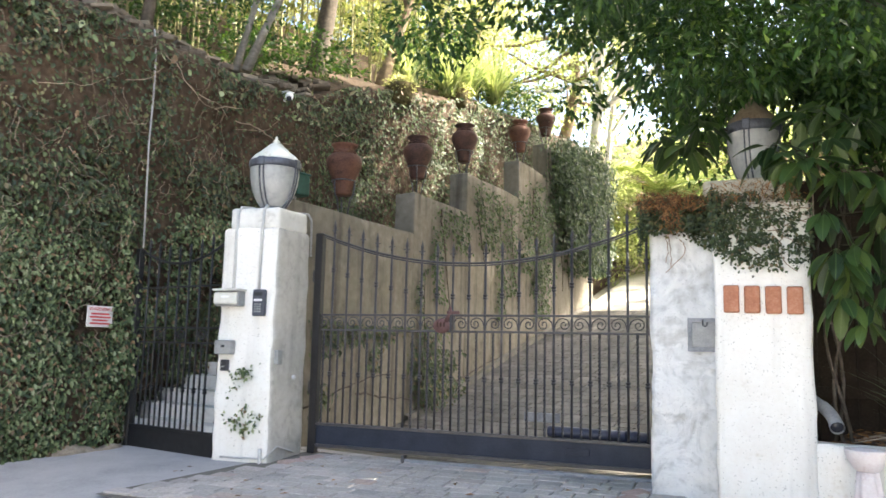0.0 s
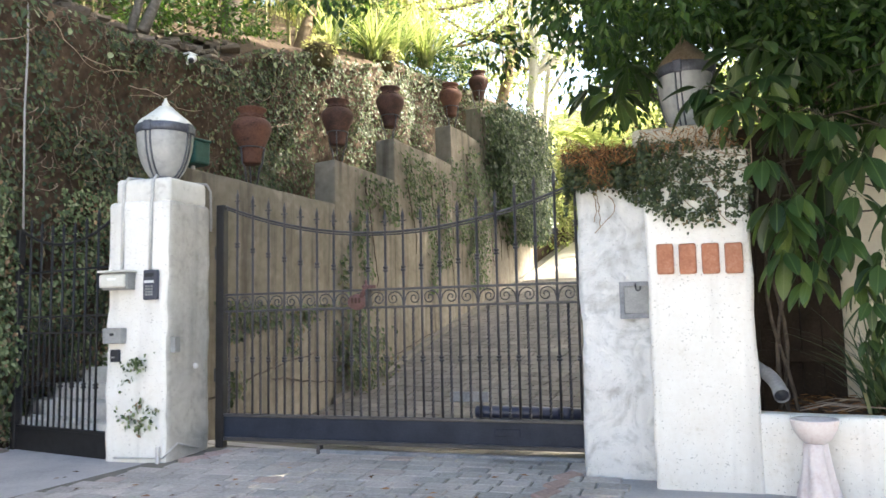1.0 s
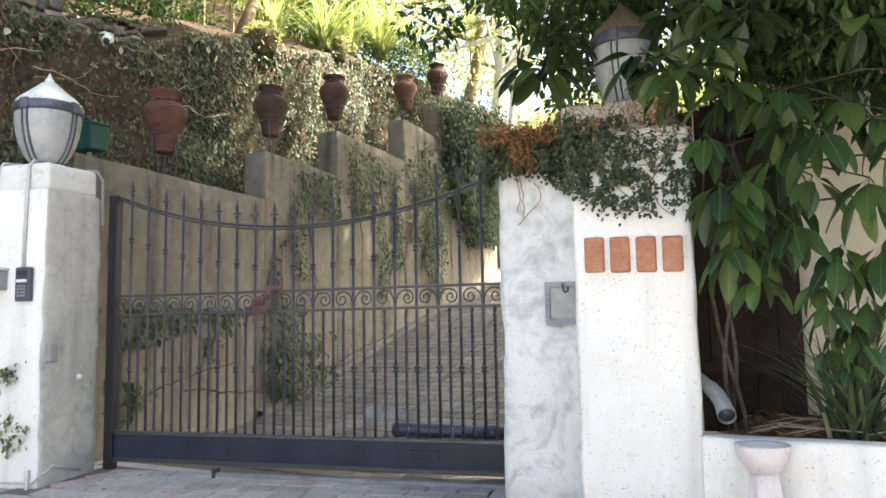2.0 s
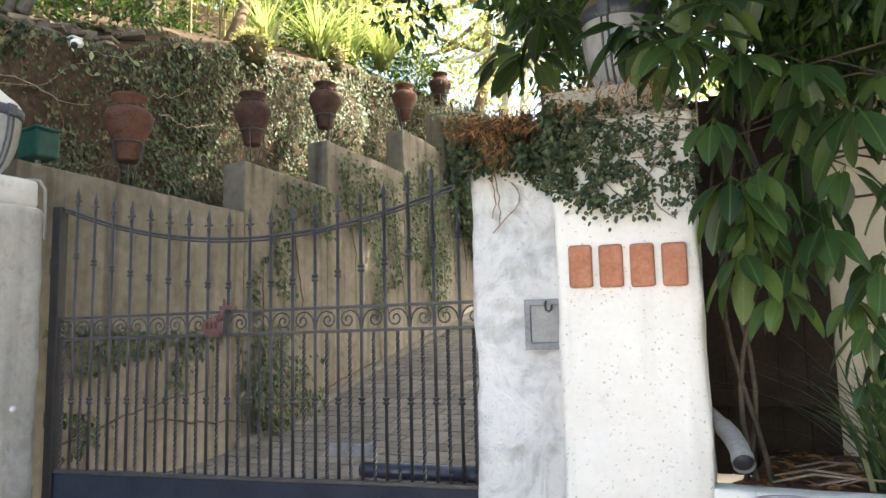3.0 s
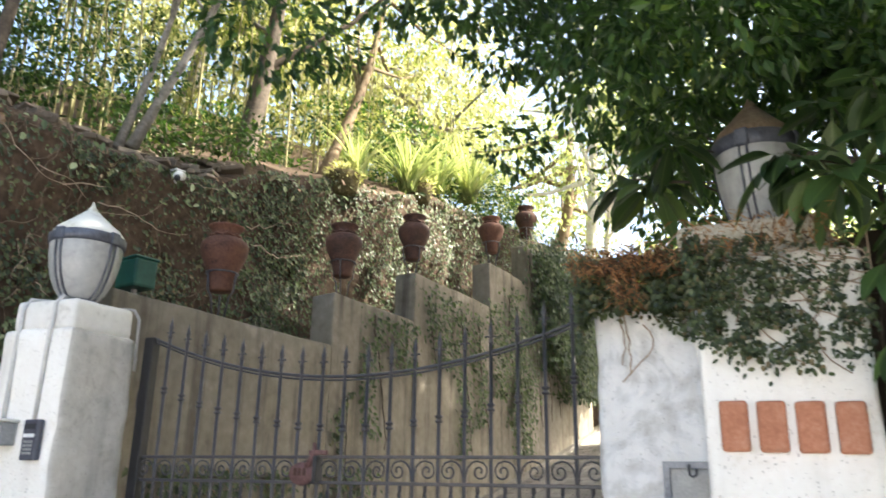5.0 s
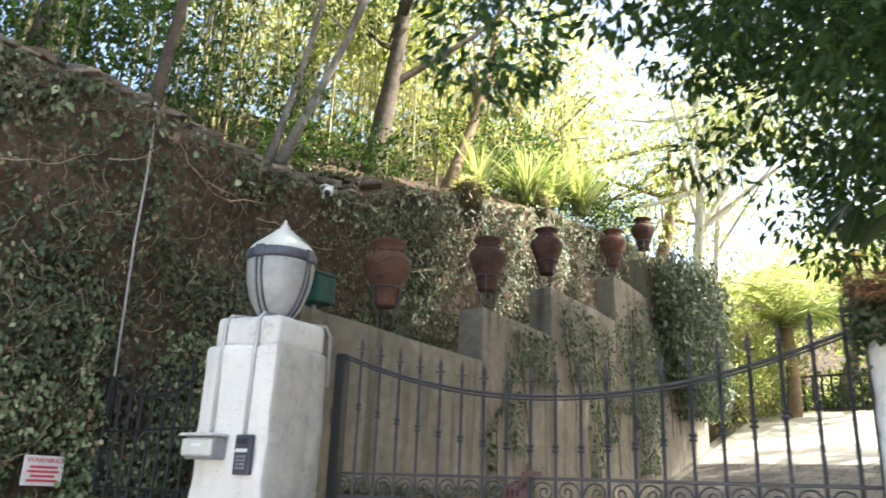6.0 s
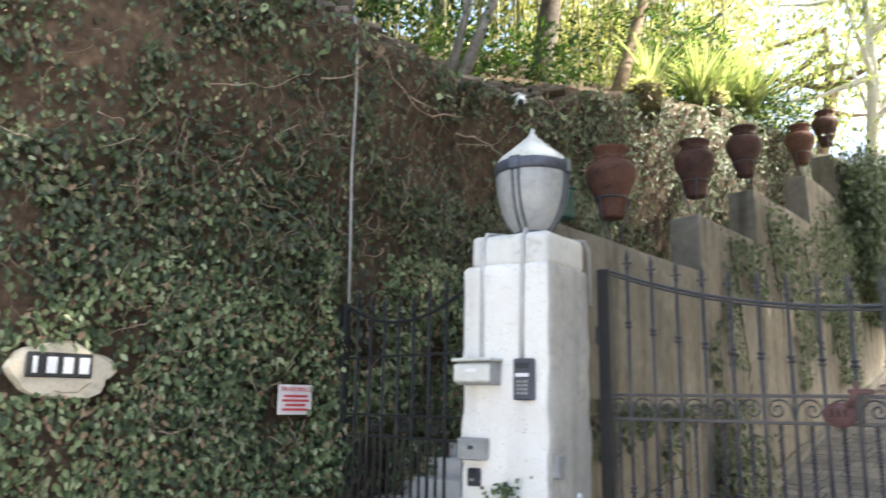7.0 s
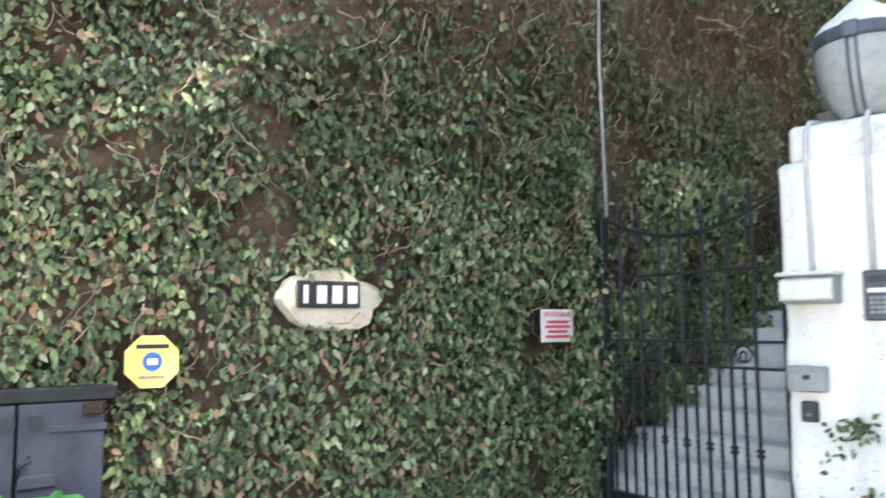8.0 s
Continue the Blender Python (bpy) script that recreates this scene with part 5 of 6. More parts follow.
wall_vine([(5.75, 1.32, 0.95, 0.22, 0.12), (6.2, 1.30, 1.05, 0.3, 0.1), (6.7, 1.28, 0.8, 0.10, 0.1), (6.95, 1.3, 1.12, 0.2, 0.08), (7.75, 1.35, 0.5, 0.2, 0.25), (7.95, 1.05, 0.3, 0.26, 0.3), (7.85, 0.9, 0.35, 0.2, 0.35), (5.65, 0.7, 0.35, 0.1, 0.08), (7.7, 2.05, 1.45, 0.06, 0.06), (8.5, 0.7, 0.35, 0.2, 0.2)], 150, M["ivy_dim"], "low ivy climbing the wall just behind the gate", 0.06)
bm = bmesh.new()
random.seed(12)
for y0, z0, hx, hz, n in [(5.5, 1.18, 0.10, 0.004, 24), (5.4, 0.45, 0.10, 0.02, 18), (7.7, 0.25, 0.0, 0.1, 18), (7.85, 0.2, 0.02, 0.09, 13), (8.2, 2.85, 0.02, -0.09, 16), (9.3, 3.3, 0.03, -0.1, 14), (10.1, 3.3, 0.02, -0.1, 20), (10.6, 3.2, 0.02, -0.1, 18), (11.6, 3.8, 0.02, -0.11, 20), (11.9, 3.7, 0.01, -0.11, 20), (12.4, 4.6, 0.02, -0.12, 22), (6.3, 0.55, 0.1, -0.01, 14), (7.5, 0.5, 0.05, 0.06, 18), (8.6, 0.6, 0.1, 0.02, 20), (12.8, 4.4, 0.02, -0.12, 20), (13.3, 4.0, 0.02, -0.12, 16)]:
    y, z, pts = y0, z0, []
    for _ in range(n):
        pts.append((wall_x(y) + 0.02 + random.uniform(0, 0.02), y, z))
        y += hx + random.uniform(-0.03, 0.03)
        z += hz + random.uniform(-0.02, 0.02)
    tube(bm, pts, [0.011 * (1 - 0.6 * i / n) for i in range(n)], 5, cap=False)
tagged(finish("vine_stems", bm, M["bark_dark"]), "bare winding vine stems on the stucco wall", "stems", kind="stuff")

# creeper sprigs on the white pillar
pts, al = [], []
for cx, cz, n in [(-4.88, 0.66, 34), (-4.97, 0.62, 12), (-4.80, 0.66, 10), (-4.98, 0.50, 8), (-4.88, 0.30, 14), (-4.94, 0.18, 16), (-4.80, 0.17, 22), (-4.86, 0.12, 18), (-4.73, 0.26, 10), (-5.02, 0.19, 8)]:
    for _ in range(n):
        pts.append(on_pillar(cx + 4.91 + RNG.normal(0, 0.045), FV - RNG.uniform(0.005, 0.04), 0.41 + 0.85 * (cz - 0.2) + RNG.normal(0, 0.03)))
p = np.array(pts)
n = len(p)
tagged(leaves("pillar_creeper", p, np.stack([RNG.normal(0, 0.7, n), RNG.uniform(-0.5, -0.05, n), RNG.normal(-0.2, 0.6, n)], 1), np.stack([RNG.normal(0, 0.4, n), -np.ones(n), RNG.normal(0.3, 0.3, n)], 1), 0.042, 0.6, M["ivy"]), "small creeper sprigs stuck to the white pillar", "creeper", kind="stuff")

# ---- ivy on the number pillar ----
def on_number_pillar(p):
    """Points laid out square to the number pillar, turned with it."""
    m = np.array(P2_AT)
    return (np.asarray(p) - np.array([-0.785, 5.2, 0.0])) @ m[:3, :3].T + m[:3, 3]


def front_ivy(n, x0, x1, z0, z1, y, keep, size, mat, name, label, th=0.06, aspect=0.68):
    x, z = RNG.uniform(x0, x1, n), RNG.uniform(z0, z1, n)
    ok = keep(x, z)
    x, z = x[ok], z[ok]
    n = len(x)
    p = on_number_pillar(np.stack([x, np.where(x < -1.10, y + 0.21, y) - RNG.uniform(0.0, th, n), z], 1))
    along = np.stack([RNG.normal(0, 0.6, n), RNG.uniform(-0.7, -0.05, n), RNG.normal(-0.6, 0.5, n)], 1)
    nrm = np.stack([RNG.normal(0, 0.4, n), -np.ones(n), RNG.normal(0.45, 0.4, n)], 1)
    return tagged(leaves(name, p, along, nrm, size, aspect, mat, spread=0.45, oval=aspect > 0.5), label, "ivy", kind="stuff")


def edge(x):
    return np.interp(x, [-1.62, -1.56, -1.5, -1.3, -1.15, -1.05, -0.95, -0.7, -0.5], [1.66, 1.84, 1.94, 1.90, 1.80, 1.72, 1.65, 1.60, 1.64])


front_ivy(14500, -1.60, -0.50, 1.55, 2.10, 5.19, lambda x, z: (z > edge(x) + RNG.normal(0, 0.03, len(x))) & (RNG.random(len(x)) < np.clip(0.85 - 0.54 * np.clip((x + 1.05) / 0.4, 0, 1) - np.clip((z - 1.93) * 3.5, 0, 0.5) * (x > -0.8), 0.10, 1)) & ((x < -1.0) | patch(x, z, 16.0, -0.18, 2.0)), 0.021, M["ivy_dim"], "pillar_ivy", "small dark ivy leaves mantling the number pillar's top", 0.07)
front_ivy(1800, -1.58, -1.05, 1.88, 2.12, 5.16, lambda x, z: RNG.random(len(x)) < 0.9, 0.026, M["ivy_dim"], "pillar_ivy_bulge", "bulging dark ivy at the pillar's shoulder", 0.10)
front_ivy(8500, -1.58, -0.60, 1.88, 2.15, 5.12, lambda x, z: (RNG.random(len(x)) < np.where(x < -1.2, 0.6, 0.14)) & ((z > 2.04) | ((np.abs(x + 1.36) < 0.06) & (RNG.random(len(x)) < 0.6))), 0.045, M["dry"], "dry_growth", "dry orange-brown dead growth along the pillar's top", 0.12, 0.10)
# leaves over the top surface
n = 2600
p = on_number_pillar(np.stack([RNG.uniform(-1.56, -0.54, n), RNG.uniform(5.18, 5.85, n), 2.0 + np.abs(RNG.normal(0, 0.07, n))], 1))
tagged(leaves("top_litter", p, np.stack([RNG.normal(0, 1, n), RNG.normal(-0.3, 1, n), RNG.normal(0, 0.3, n)], 1), np.stack([RNG.normal(0, 0.5, n), RNG.normal(0, 0.5, n), np.ones(n)], 1), 0.05, 0.16, M["dry"]), "dead leaves heaped on top of the pillar", "litter", kind="stuff")
bm = bmesh.new()
random.seed(33)
for i in range(34):
    x, z = random.uniform(-1.5, -0.55), random.uniform(1.8, 2.1)
    pts = []
    a = random.uniform(-1.2, 0.1)
    for _ in range(9):
        pts.append(tuple(on_number_pillar((x, (5.40 if x < -1.1 else 5.19) - random.uniform(0, 0.02), z))))
        a += random.uniform(-0.5, 0.5)
        x += 0.04 * math.cos(a)
        z += 0.035 * math.sin(a)
        x = min(x, -0.49)
    tube(bm, pts, 0.0035, 4, cap=False)
tagged(finish("ivy_stems", bm, M["root"]), "thin ivy stems clinging to the pillar", "stems", kind="stuff")


# ---- umbrella tree in the planter ----
def big_leaf(k):
    """A long oval leaf with a folded midrib and drooping tip, along +y."""
    W = 0.30 + 0.03 * (k % 3)
    rows_, nx = 10, 4
    v, f = [], []
    for j in range(rows_ + 1):
        t = j / rows_
        q = max(0.0, (t - 0.25) / 0.75)
        w = 0.007 + W * (math.sin(math.pi * q ** 0.85) ** 0.7 * 0.5 if 0 < q < 1 else 0.0)
        for i in range(nx + 1):
            s = i / nx * 2 - 1
            v.append((s * w, t, 0.13 * abs(s) * w * 2 - 0.24 * t * t + 0.012 * q * math.sin(9 * t + k + 2 * s)))
    for j in range(rows_):
        for i in range(nx):
            a = j * (nx + 1) + i
            f.append((a, a + 1, a + nx + 2, a + nx + 1))
    me = bpy.data.meshes.new("leaf")
    me.from_pydata(v, [], f)
    me.polygons.foreach_set("use_smooth", [True] * len(f))
    me.materials.append(M["umbrella"])
    return me


LEAVES = [big_leaf(k) for k in range(4)]
ut = thing("umbrella_tree", (-0.42, 5.68, 0.5), "umbrella tree with large glossy drooping leaf whorls", "tree")
UB = Vector((-0.42, 5.68, 0.5))
random.seed(21)
WHORLS = [(-0.70, 5.16, 2.38, 0.27, 10), (-0.50, 5.12, 2.26, 0.26, 9), (-0.36, 5.16, 1.70, 0.29, 9), (-0.42, 5.22, 1.95, 0.26, 8), (-0.34, 5.18, 1.42, 0.24, 7), (-0.60, 5.10, 2.31, 0.24, 10), (-0.36, 5.15, 2.38, 0.25, 8), (-1.42, 5.75, 2.62, 0.30, 9), (-1.25, 5.55, 2.72, 0.28, 8), (-0.31, 5.25, 2.20, 0.27, 9), (-0.10, 5.25, 2.12, 0.25, 8),
          (-0.26, 5.18, 1.72, 0.27, 9), (-0.15, 5.42, 1.86, 0.26, 7), (0.07, 5.18, 1.90, 0.27, 8), (0.24, 5.18, 1.66, 0.28, 8), (-0.07, 5.25, 1.50, 0.25, 8), (0.27, 5.25, 1.38, 0.25, 7), (0.0, 5.30, 1.24, 0.18, 7),
          (0.12, 5.38, 1.06, 0.16, 6), (0.02, 5.36, 0.94, 0.13, 5), (0.42, 5.30, 1.90, 0.27, 8), (0.42, 5.40, 1.52, 0.25, 7), (-0.33, 5.48, 1.50, 0.20, 5), (-0.10, 5.55, 1.66, 0.25, 7), (0.10, 5.60, 1.42, 0.22, 7),
          (0.15, 5.50, 2.10, 0.26, 8), (0.50, 5.50, 1.72, 0.26, 7), (0.32, 5.50, 2.02, 0.26, 8), (-0.10, 5.38, 2.02, 0.25, 8), (-0.55, 5.35, 2.62, 0.28, 9), (-0.10, 5.50, 2.55, 0.28, 9), (0.20, 5.80, 2.30, 0.28, 8),
          (-0.38, 5.14, 2.58, 0.22, 8), (-0.28, 5.60, 2.25, 0.26, 9), (0.50, 5.55, 2.30, 0.28, 8), (-0.20, 5.20, 2.50, 0.27, 9), (0.25, 5.15, 2.35, 0.27, 8), (-1.62, 5.95, 2.75, 0.28, 8), (0.02, 5.22, 1.70, 0.22, 6), (0.55, 5.3, 2.1, 0.26, 7), (-0.20, 5.25, 1.38, 0.20, 6), (0.10, 5.22, 1.34, 0.22, 7), (0.20, 5.28, 1.16, 0.20, 7), (0.30, 5.30, 1.00, 0.18, 6), (0.12, 5.30, 0.88, 0.15, 6), (0.36, 5.25, 1.20, 0.2, 7), (-0.22, 5.22, 1.28, 0.20, 7), (0.05, 5.22, 1.14, 0.20, 7), (0.15, 5.25, 0.98, 0.17, 6), (-0.30, 5.22, 1.55, 0.22, 7)]
for x, y, z, L, n in WHORLS:
    c = Vector((x, y, z))
    sway = random.uniform(0, 6.28)
    fork = Vector((-0.36 + 0.3 * x, 5.66, max(0.9, min(2.3, z + 0.12))))
    mid = fork.lerp(c, 0.55) + Vector((0.03, 0, 0.06))
    if z > 1.45:
        part("branch", tube(bmesh.new(), [fork - UB, mid - UB, c - UB], [0.006, 0.005, 0.0035], 6, cap=False), M["bark_dark"], ut, "", True)
    for i in range(n):
        a = sway + 2 * math.pi * i / n + random.uniform(-0.25, 0.25)
        droop = random.uniform(0.1, 0.7) + (0.0 if z > 2.2 else 0.4) + (0.35 if math.sin(a) > 0 else 0)
        d = Vector((math.cos(a), math.sin(a) * 0.9 - 0.25, -droop)).normalized()
        s = d.cross(Vector((0, 0, 1))).normalized()
        u_ = s.cross(d).normalized()
        roll = random.uniform(-0.5, 0.5)
        s, u_ = s * math.cos(roll) + u_ * math.sin(roll), u_ * math.cos(roll) - s * math.sin(roll)
        k = 1.06 * L * random.uniform(0.75, 1.12)
        tip = c + d * k
        if x > -0.45 and tip.x < -0.60 and tip.z < 2.1 or (x > -0.45 and tip.x < -0.50 and tip.y > 5.24 and tip.z < 2.1):
            continue
        m = Matrix((( s.x, d.x, u_.x, 0), (s.y, d.y, u_.y, 0), (s.z, d.z, u_.z, 0), (0, 0, 0, 1)))
        ob = new("leaf", random.choice(LEAVES))
        ob.parent = ut
        ob.matrix_local = Matrix.Translation(c - UB) @ m @ Matrix.Diagonal((k, k, k, 1))
bm = bmesh.new()
for k in range(3):
    pts = []
    for i in range(14):
        t = i / 13
        pts.append((0.07 * math.sin(t * 7 + k * 1.7) + 0.05 * (k - 1.5) * (1 - 0.6 * t), 0.04 * math.cos(t * 6 + k), t * 1.9 - 0.05))
    tube(bm, pts, [0.012 * (1 - 0.5 * i / 13) for i in range(14)], 8, cap=False)
part("trunk", bm, M["bark_dark"], ut, "twisting bare stems", True)


# ---- strap-leaved clump in the planter ----
def blades(name, at, n, L, w, mat, label, category, spread=1.0, lift=1.0, split=False):
    base = np.tile(np.array(at), (n, 1)) + np.stack([RNG.normal(0, 0.05, n), RNG.normal(0, 0.05, n), np.zeros(n)], 1)
    a = RNG.uniform(0, 2 * np.pi, n)
    out = RNG.uniform(0.05, 0.75, n) * spread
    up = lift * RNG.uniform(0.7, 1.0, n)
    ll = L * RNG.uniform(0.55, 1.0, n)
    dirh = np.stack([np.cos(a), np.sin(a), np.zeros(n)], 1)
    side = np.stack([-np.sin(a), np.cos(a), np.zeros(n)], 1)
    V, F = [], []
    S = 7
    for j in range(S):
        t = j / (S - 1)
        c = base + dirh * (out * ll * t * (0.6 + 0.6 * t))[:, None] + np.array([0, 0, 1]) * (up * ll * (t - 0.42 * out * t ** 2.4))[:, None]
        ww = (w * (1 - t ** 2.2) + 0.0008) * np.ones(n)
        V.append(c - side * ww[:, None] / 2)
        V.append(c + side * ww[:, None] / 2)
    V = np.stack(V, 1).reshape(-1, 3)
    f = np.array([[2 * j, 2 * j + 1, 2 * j + 3, 2 * j + 2] for j in range(S - 1)])
    if split:
        ob = thing(name, at, label, category)
        for q in (V.reshape(n, 2 * S, 3) - np.array(at)):
            np_mesh("leaf", q, f, mat, ob, smooth=True)
        return ob
    F = (np.arange(n)[:, None, None] * (2 * S) + f).reshape(-1, 4)
    return tagged(np_mesh(name, V, F, mat, smooth=True), label, category)


blades("strap_plant", (0.10, 5.66, 0.49), 130, 0.86, 0.022, M["blade"], "clump of upright dark green strap leaves in the planter", "plant", 1.0, split=True)
blades("strap_plant", (0.62, 5.75, 0.49), 90, 0.70, 0.022, M["blade"], "clump of strap leaves further along the planter", "plant", 1.0, split=True)
n = 500
p = np.stack([RNG.uniform(-0.45, 1.4, n), RNG.uniform(5.5, 6.5, n), 0.515 + RNG.uniform(0, 0.02, n)], 1)
tagged(leaves("planter_litter", p, np.stack([RNG.normal(0, 1, n), RNG.normal(0, 1, n), RNG.normal(0, 0.1, n)], 1), np.stack([RNG.normal(0, 0.3, n), RNG.normal(0, 0.3, n), np.ones(n)], 1), 0.07, 0.35, M["dry"]), "dry fallen leaves on the planter soil", "litter", kind="stuff")
bm = bmesh.new()
for i in range(26):
    x, y, a = random.uniform(-0.4, 0.9), random.uniform(5.5, 6.2), random.uniform(-0.6, 0.6)
    tube(bm, [(x, y, 0.52), (x + 0.15 * math.cos(a), y + 0.15 * math.sin(a), 0.56), (x + 0.35 * math.cos(a), y + 0.3 * math.sin(a), 0.55)], 0.005, 4)
tagged(finish("planter_twigs", bm, M["root"]), "dry twigs lying on the planter soil", "twigs", kind="stuff")


# ---- trees ----
def tree(name, at, top, r0, bark, leafmat, label, clumps, count, size, aspect=0.45, hang=0.5, limbs=6, bow=0.3, twist=1.0, clear=None):
    """A tapered, bowed trunk with limbs out to its clumps of leaves; clumps are (x, y, z, radius)."""
    ob = thing(name, at, label, "tree")
    o = Vector(at)
    topv = Vector(top) - o
    pts, n = [], 9
    for i in range(n):
        t = i / (n - 1)
        pts.append(topv * t + Vector((bow * math.sin(t * 3.1) * twist, bow * 0.6 * math.sin(t * 4.2 + 1) - bow * 0.6 * math.sin(1) * (1 - t), 0)) * (t * (1.4 - t)))
    part("trunk", tube(bmesh.new(), pts, [r0 * (1.25 if i == 0 else 1 - 0.72 * i / (n - 1)) for i in range(n)], 10), M[bark], ob, "", True)
    for i, (x, y, z, r) in enumerate(clumps[:: max(1, len(clumps) // limbs)]):
        j = min(n - 1, 3 + i % (n - 3))
        a, c = pts[j], Vector((x, y, z)) - o
        part("limb", tube(bmesh.new(), [a, (a + c) / 2 + Vector((0, 0, -0.06 * (c - a).length)), c], [r0 * 0.4, r0 * 0.22, r0 * 0.07], 6, cap=False), M[bark], ob, "", True)
    cl = np.array(clumps, float)
    p, d = crown_points(cl[:, :3], cl[:, 3], count)
    if clear:
        cx, cy, cr, ct = clear
        ok = (np.hypot(p[:, 0] - cx, p[:, 1] - cy) > cr) | (p[:, 2] > ct)
        p, d = p[ok], d[ok]
    m = len(p)
    along = d * 0.6 + RNG.normal(0, 0.5, (m, 3)) + np.array([0, 0, -hang])
    nrm = RNG.normal(0, 0.6, (m, 3)) + np.array([0, 0, 1.0])
    leaves("crown", p - np.array(at), along, nrm, size, aspect, M[leafmat], ob)
    return ob


def clump_set(n, cx, cy, cz, sx, sy, sz, r, seed, keep=None):
    rng = np.random.default_rng(seed)
    out = []
    while len(out) < n:
        x, y, z = cx + rng.uniform(-sx, sx), cy + rng.uniform(-sy, sy), cz + rng.uniform(-sz, sz)
        if ((x - cx) / sx) ** 2 + ((y - cy) / sy) ** 2 + ((z - cz) / sz) ** 2 > 1.0:
            continue
        if keep is None or keep(x, y, z):
            out.append((x, y, z, r * rng.uniform(0.6, 1.25)))
    return out


# the fig whose canopy hangs over the number pillar and the street
under = lambda x, y, z: z > 2.80 + 0.30 * max(0, -x - 1.0) + 0.05 * max(0, 5 - y)
# Last clump set is out of view, added to darken pillar and plants.
fig_clumps = clump_set(150, 0.2, 5.2, 3.9, 3.8, 2.4, 1.35, 0.38, 1, under) + clump_set(34, 0.55, 5.95, 2.55, 1.15, 0.5, 0.45, 0.30, 81) + clump_set(16, -0.75, 5.75, 2.95, 0.7, 0.4, 0.3, 0.28, 82) + clump_set(26, 0.6, 5.6, 2.7, 1.0, 0.5, 0.35, 0.3, 83) + clump_set(50, 1.3, 7.0, 3.6, 2.3, 1.2, 1.2, 0.45, 84) + clump_set(60, 2.6, 2.8, 4.2, 2.0, 2.8, 0.9, 0.5, 85)
tree("fig_tree", (1.9, 6.1, 0.4), (1.0, 5.6, 3.6), 0.07, "bark_dark", "fig", "dark fig tree overhanging the number pillar", fig_clumps, 120000, 0.078, 0.42, 0.55, 10, clear=(-0.94, 5.72, 0.36, 2.90))
tree("fig_tree", (0.6, 9.8, 0.6), (-0.2, 9.4, 5.6), 0.2, "bark_dark", "fig", "dense dark green tree behind the pillar", clump_set(105, -0.9, 9.2, 5.3, 2.5, 2.6, 2.6, 0.6, 2, lambda x, y, z: z > 2.8), 22000, 0.11, 0.42, 0.5, 8)

# trees along the top of the bank
tree("bank_tree", (-6.95, 4.75, 4.25), (-6.75, 5.0, 8.6), 0.065, "bark_dark", "fig", "slim grey tree rooted on top of the bank", clump_set(26, -7.0, 5.0, 8.4, 2.0, 1.8, 1.3, 0.5, 3), 5000, 0.09, 0.42, 0.4, 6, 0.25)
tree("bank_tree", (-6.97, 6.2, 4.40), (-6.3, 7.5, 8.8), 0.055, "bark", "fig", "leaning pale grey tree on top of the bank", clump_set(26, -6.6, 6.8, 8.3, 2.0, 1.8, 1.3, 0.5, 4), 5000, 0.09, 0.42, 0.4, 6, 0.3)
tree("bank_tree", (-7.05, 6.1, 4.38), (-6.6, 7.0, 8.6), 0.045, "bark", "fig", "slender grey stem beside the leaning tree", clump_set(16, -7.4, 6.6, 8.8, 1.6, 1.6, 1.1, 0.5, 14), 2500, 0.09, 0.42, 0.4, 5, 0.25, -1)
tree("bank_tree", (-7.6, 8.0, 4.75), (-7.5, 8.6, 9.2), 0.16, "bark_dark", "bamboo", "thick dark-trunked tree on top of the bank", clump_set(46, -7.4, 8.6, 8.6, 2.2, 2.2, 1.5, 0.55, 5), 6000, 0.10, 0.42, 0.4, 8, 0.15)
tree("bank_tree", (-7.25, 9.1, 5.0), (-7.6, 10.9, 9.4), 0.095, "bark_tan", "gold", "leaning tan-barked tree on top of the bank", clump_set(46, -7.8, 10.8, 8.9, 2.2, 2.4, 1.7, 0.6, 6), 2600, 0.11, 0.42, 0.4, 8, 0.4)

# Out-of-view trees added only to block sun from gate, driveway and bank.
tree("unseen_shade_tree", (2.2, 10.6, 1.0), (1.8, 10.2, 8.6), 0.22, "bark_dark", "fig", "unseen spreading tree added to shade the gate", clump_set(190, 0.2, 8.2, 8.9, 4.6, 4.4, 1.5, 0.8, 71), 66000, 0.15, 0.45, 0.4, 10, 0.3)

tree("unseen_shade_tree", (3.6, 15.2, 1.5), (3.0, 15.0, 8.6), 0.22, "bark_dark", "fig", "unseen spreading tree added to shade the driveway", clump_set(210, 2.9, 15.9, 9.0, 5.4, 4.7, 1.7, 0.8, 72), 62000, 0.15, 0.45, 0.4, 10, 0.3)
tree("unseen_shade_tree", (-0.2, 13.6, 1.7), (-1.0, 12.4, 8.8), 0.16, "bark_dark", "fig", "unseen slender tree added to dapple the bank", clump_set(50, -1.1, 12.2, 9.5, 2.2, 1.9, 0.8, 0.6, 74), 8000, 0.14, 0.45, 0.4, 8, 0.2)
# The second clump set is an unseen overhang added to shade the bank.
tree("bank_tree", (-8.6, 4.2, 5.3), (-8.5, 4.6, 9.0), 0.10, "bark_dark", "fig", "leafy dark tree set back on the slope, with an unseen shading overhang", clump_set(80, -8.9, 4.8, 7.6, 1.6, 4.0, 1.9, 0.5, 73) + clump_set(60, -5.9, 2.0, 7.6, 1.7, 4.2, 0.8, 0.55, 75), 22000, 0.09, 0.42, 0.4, 8, 0.25)

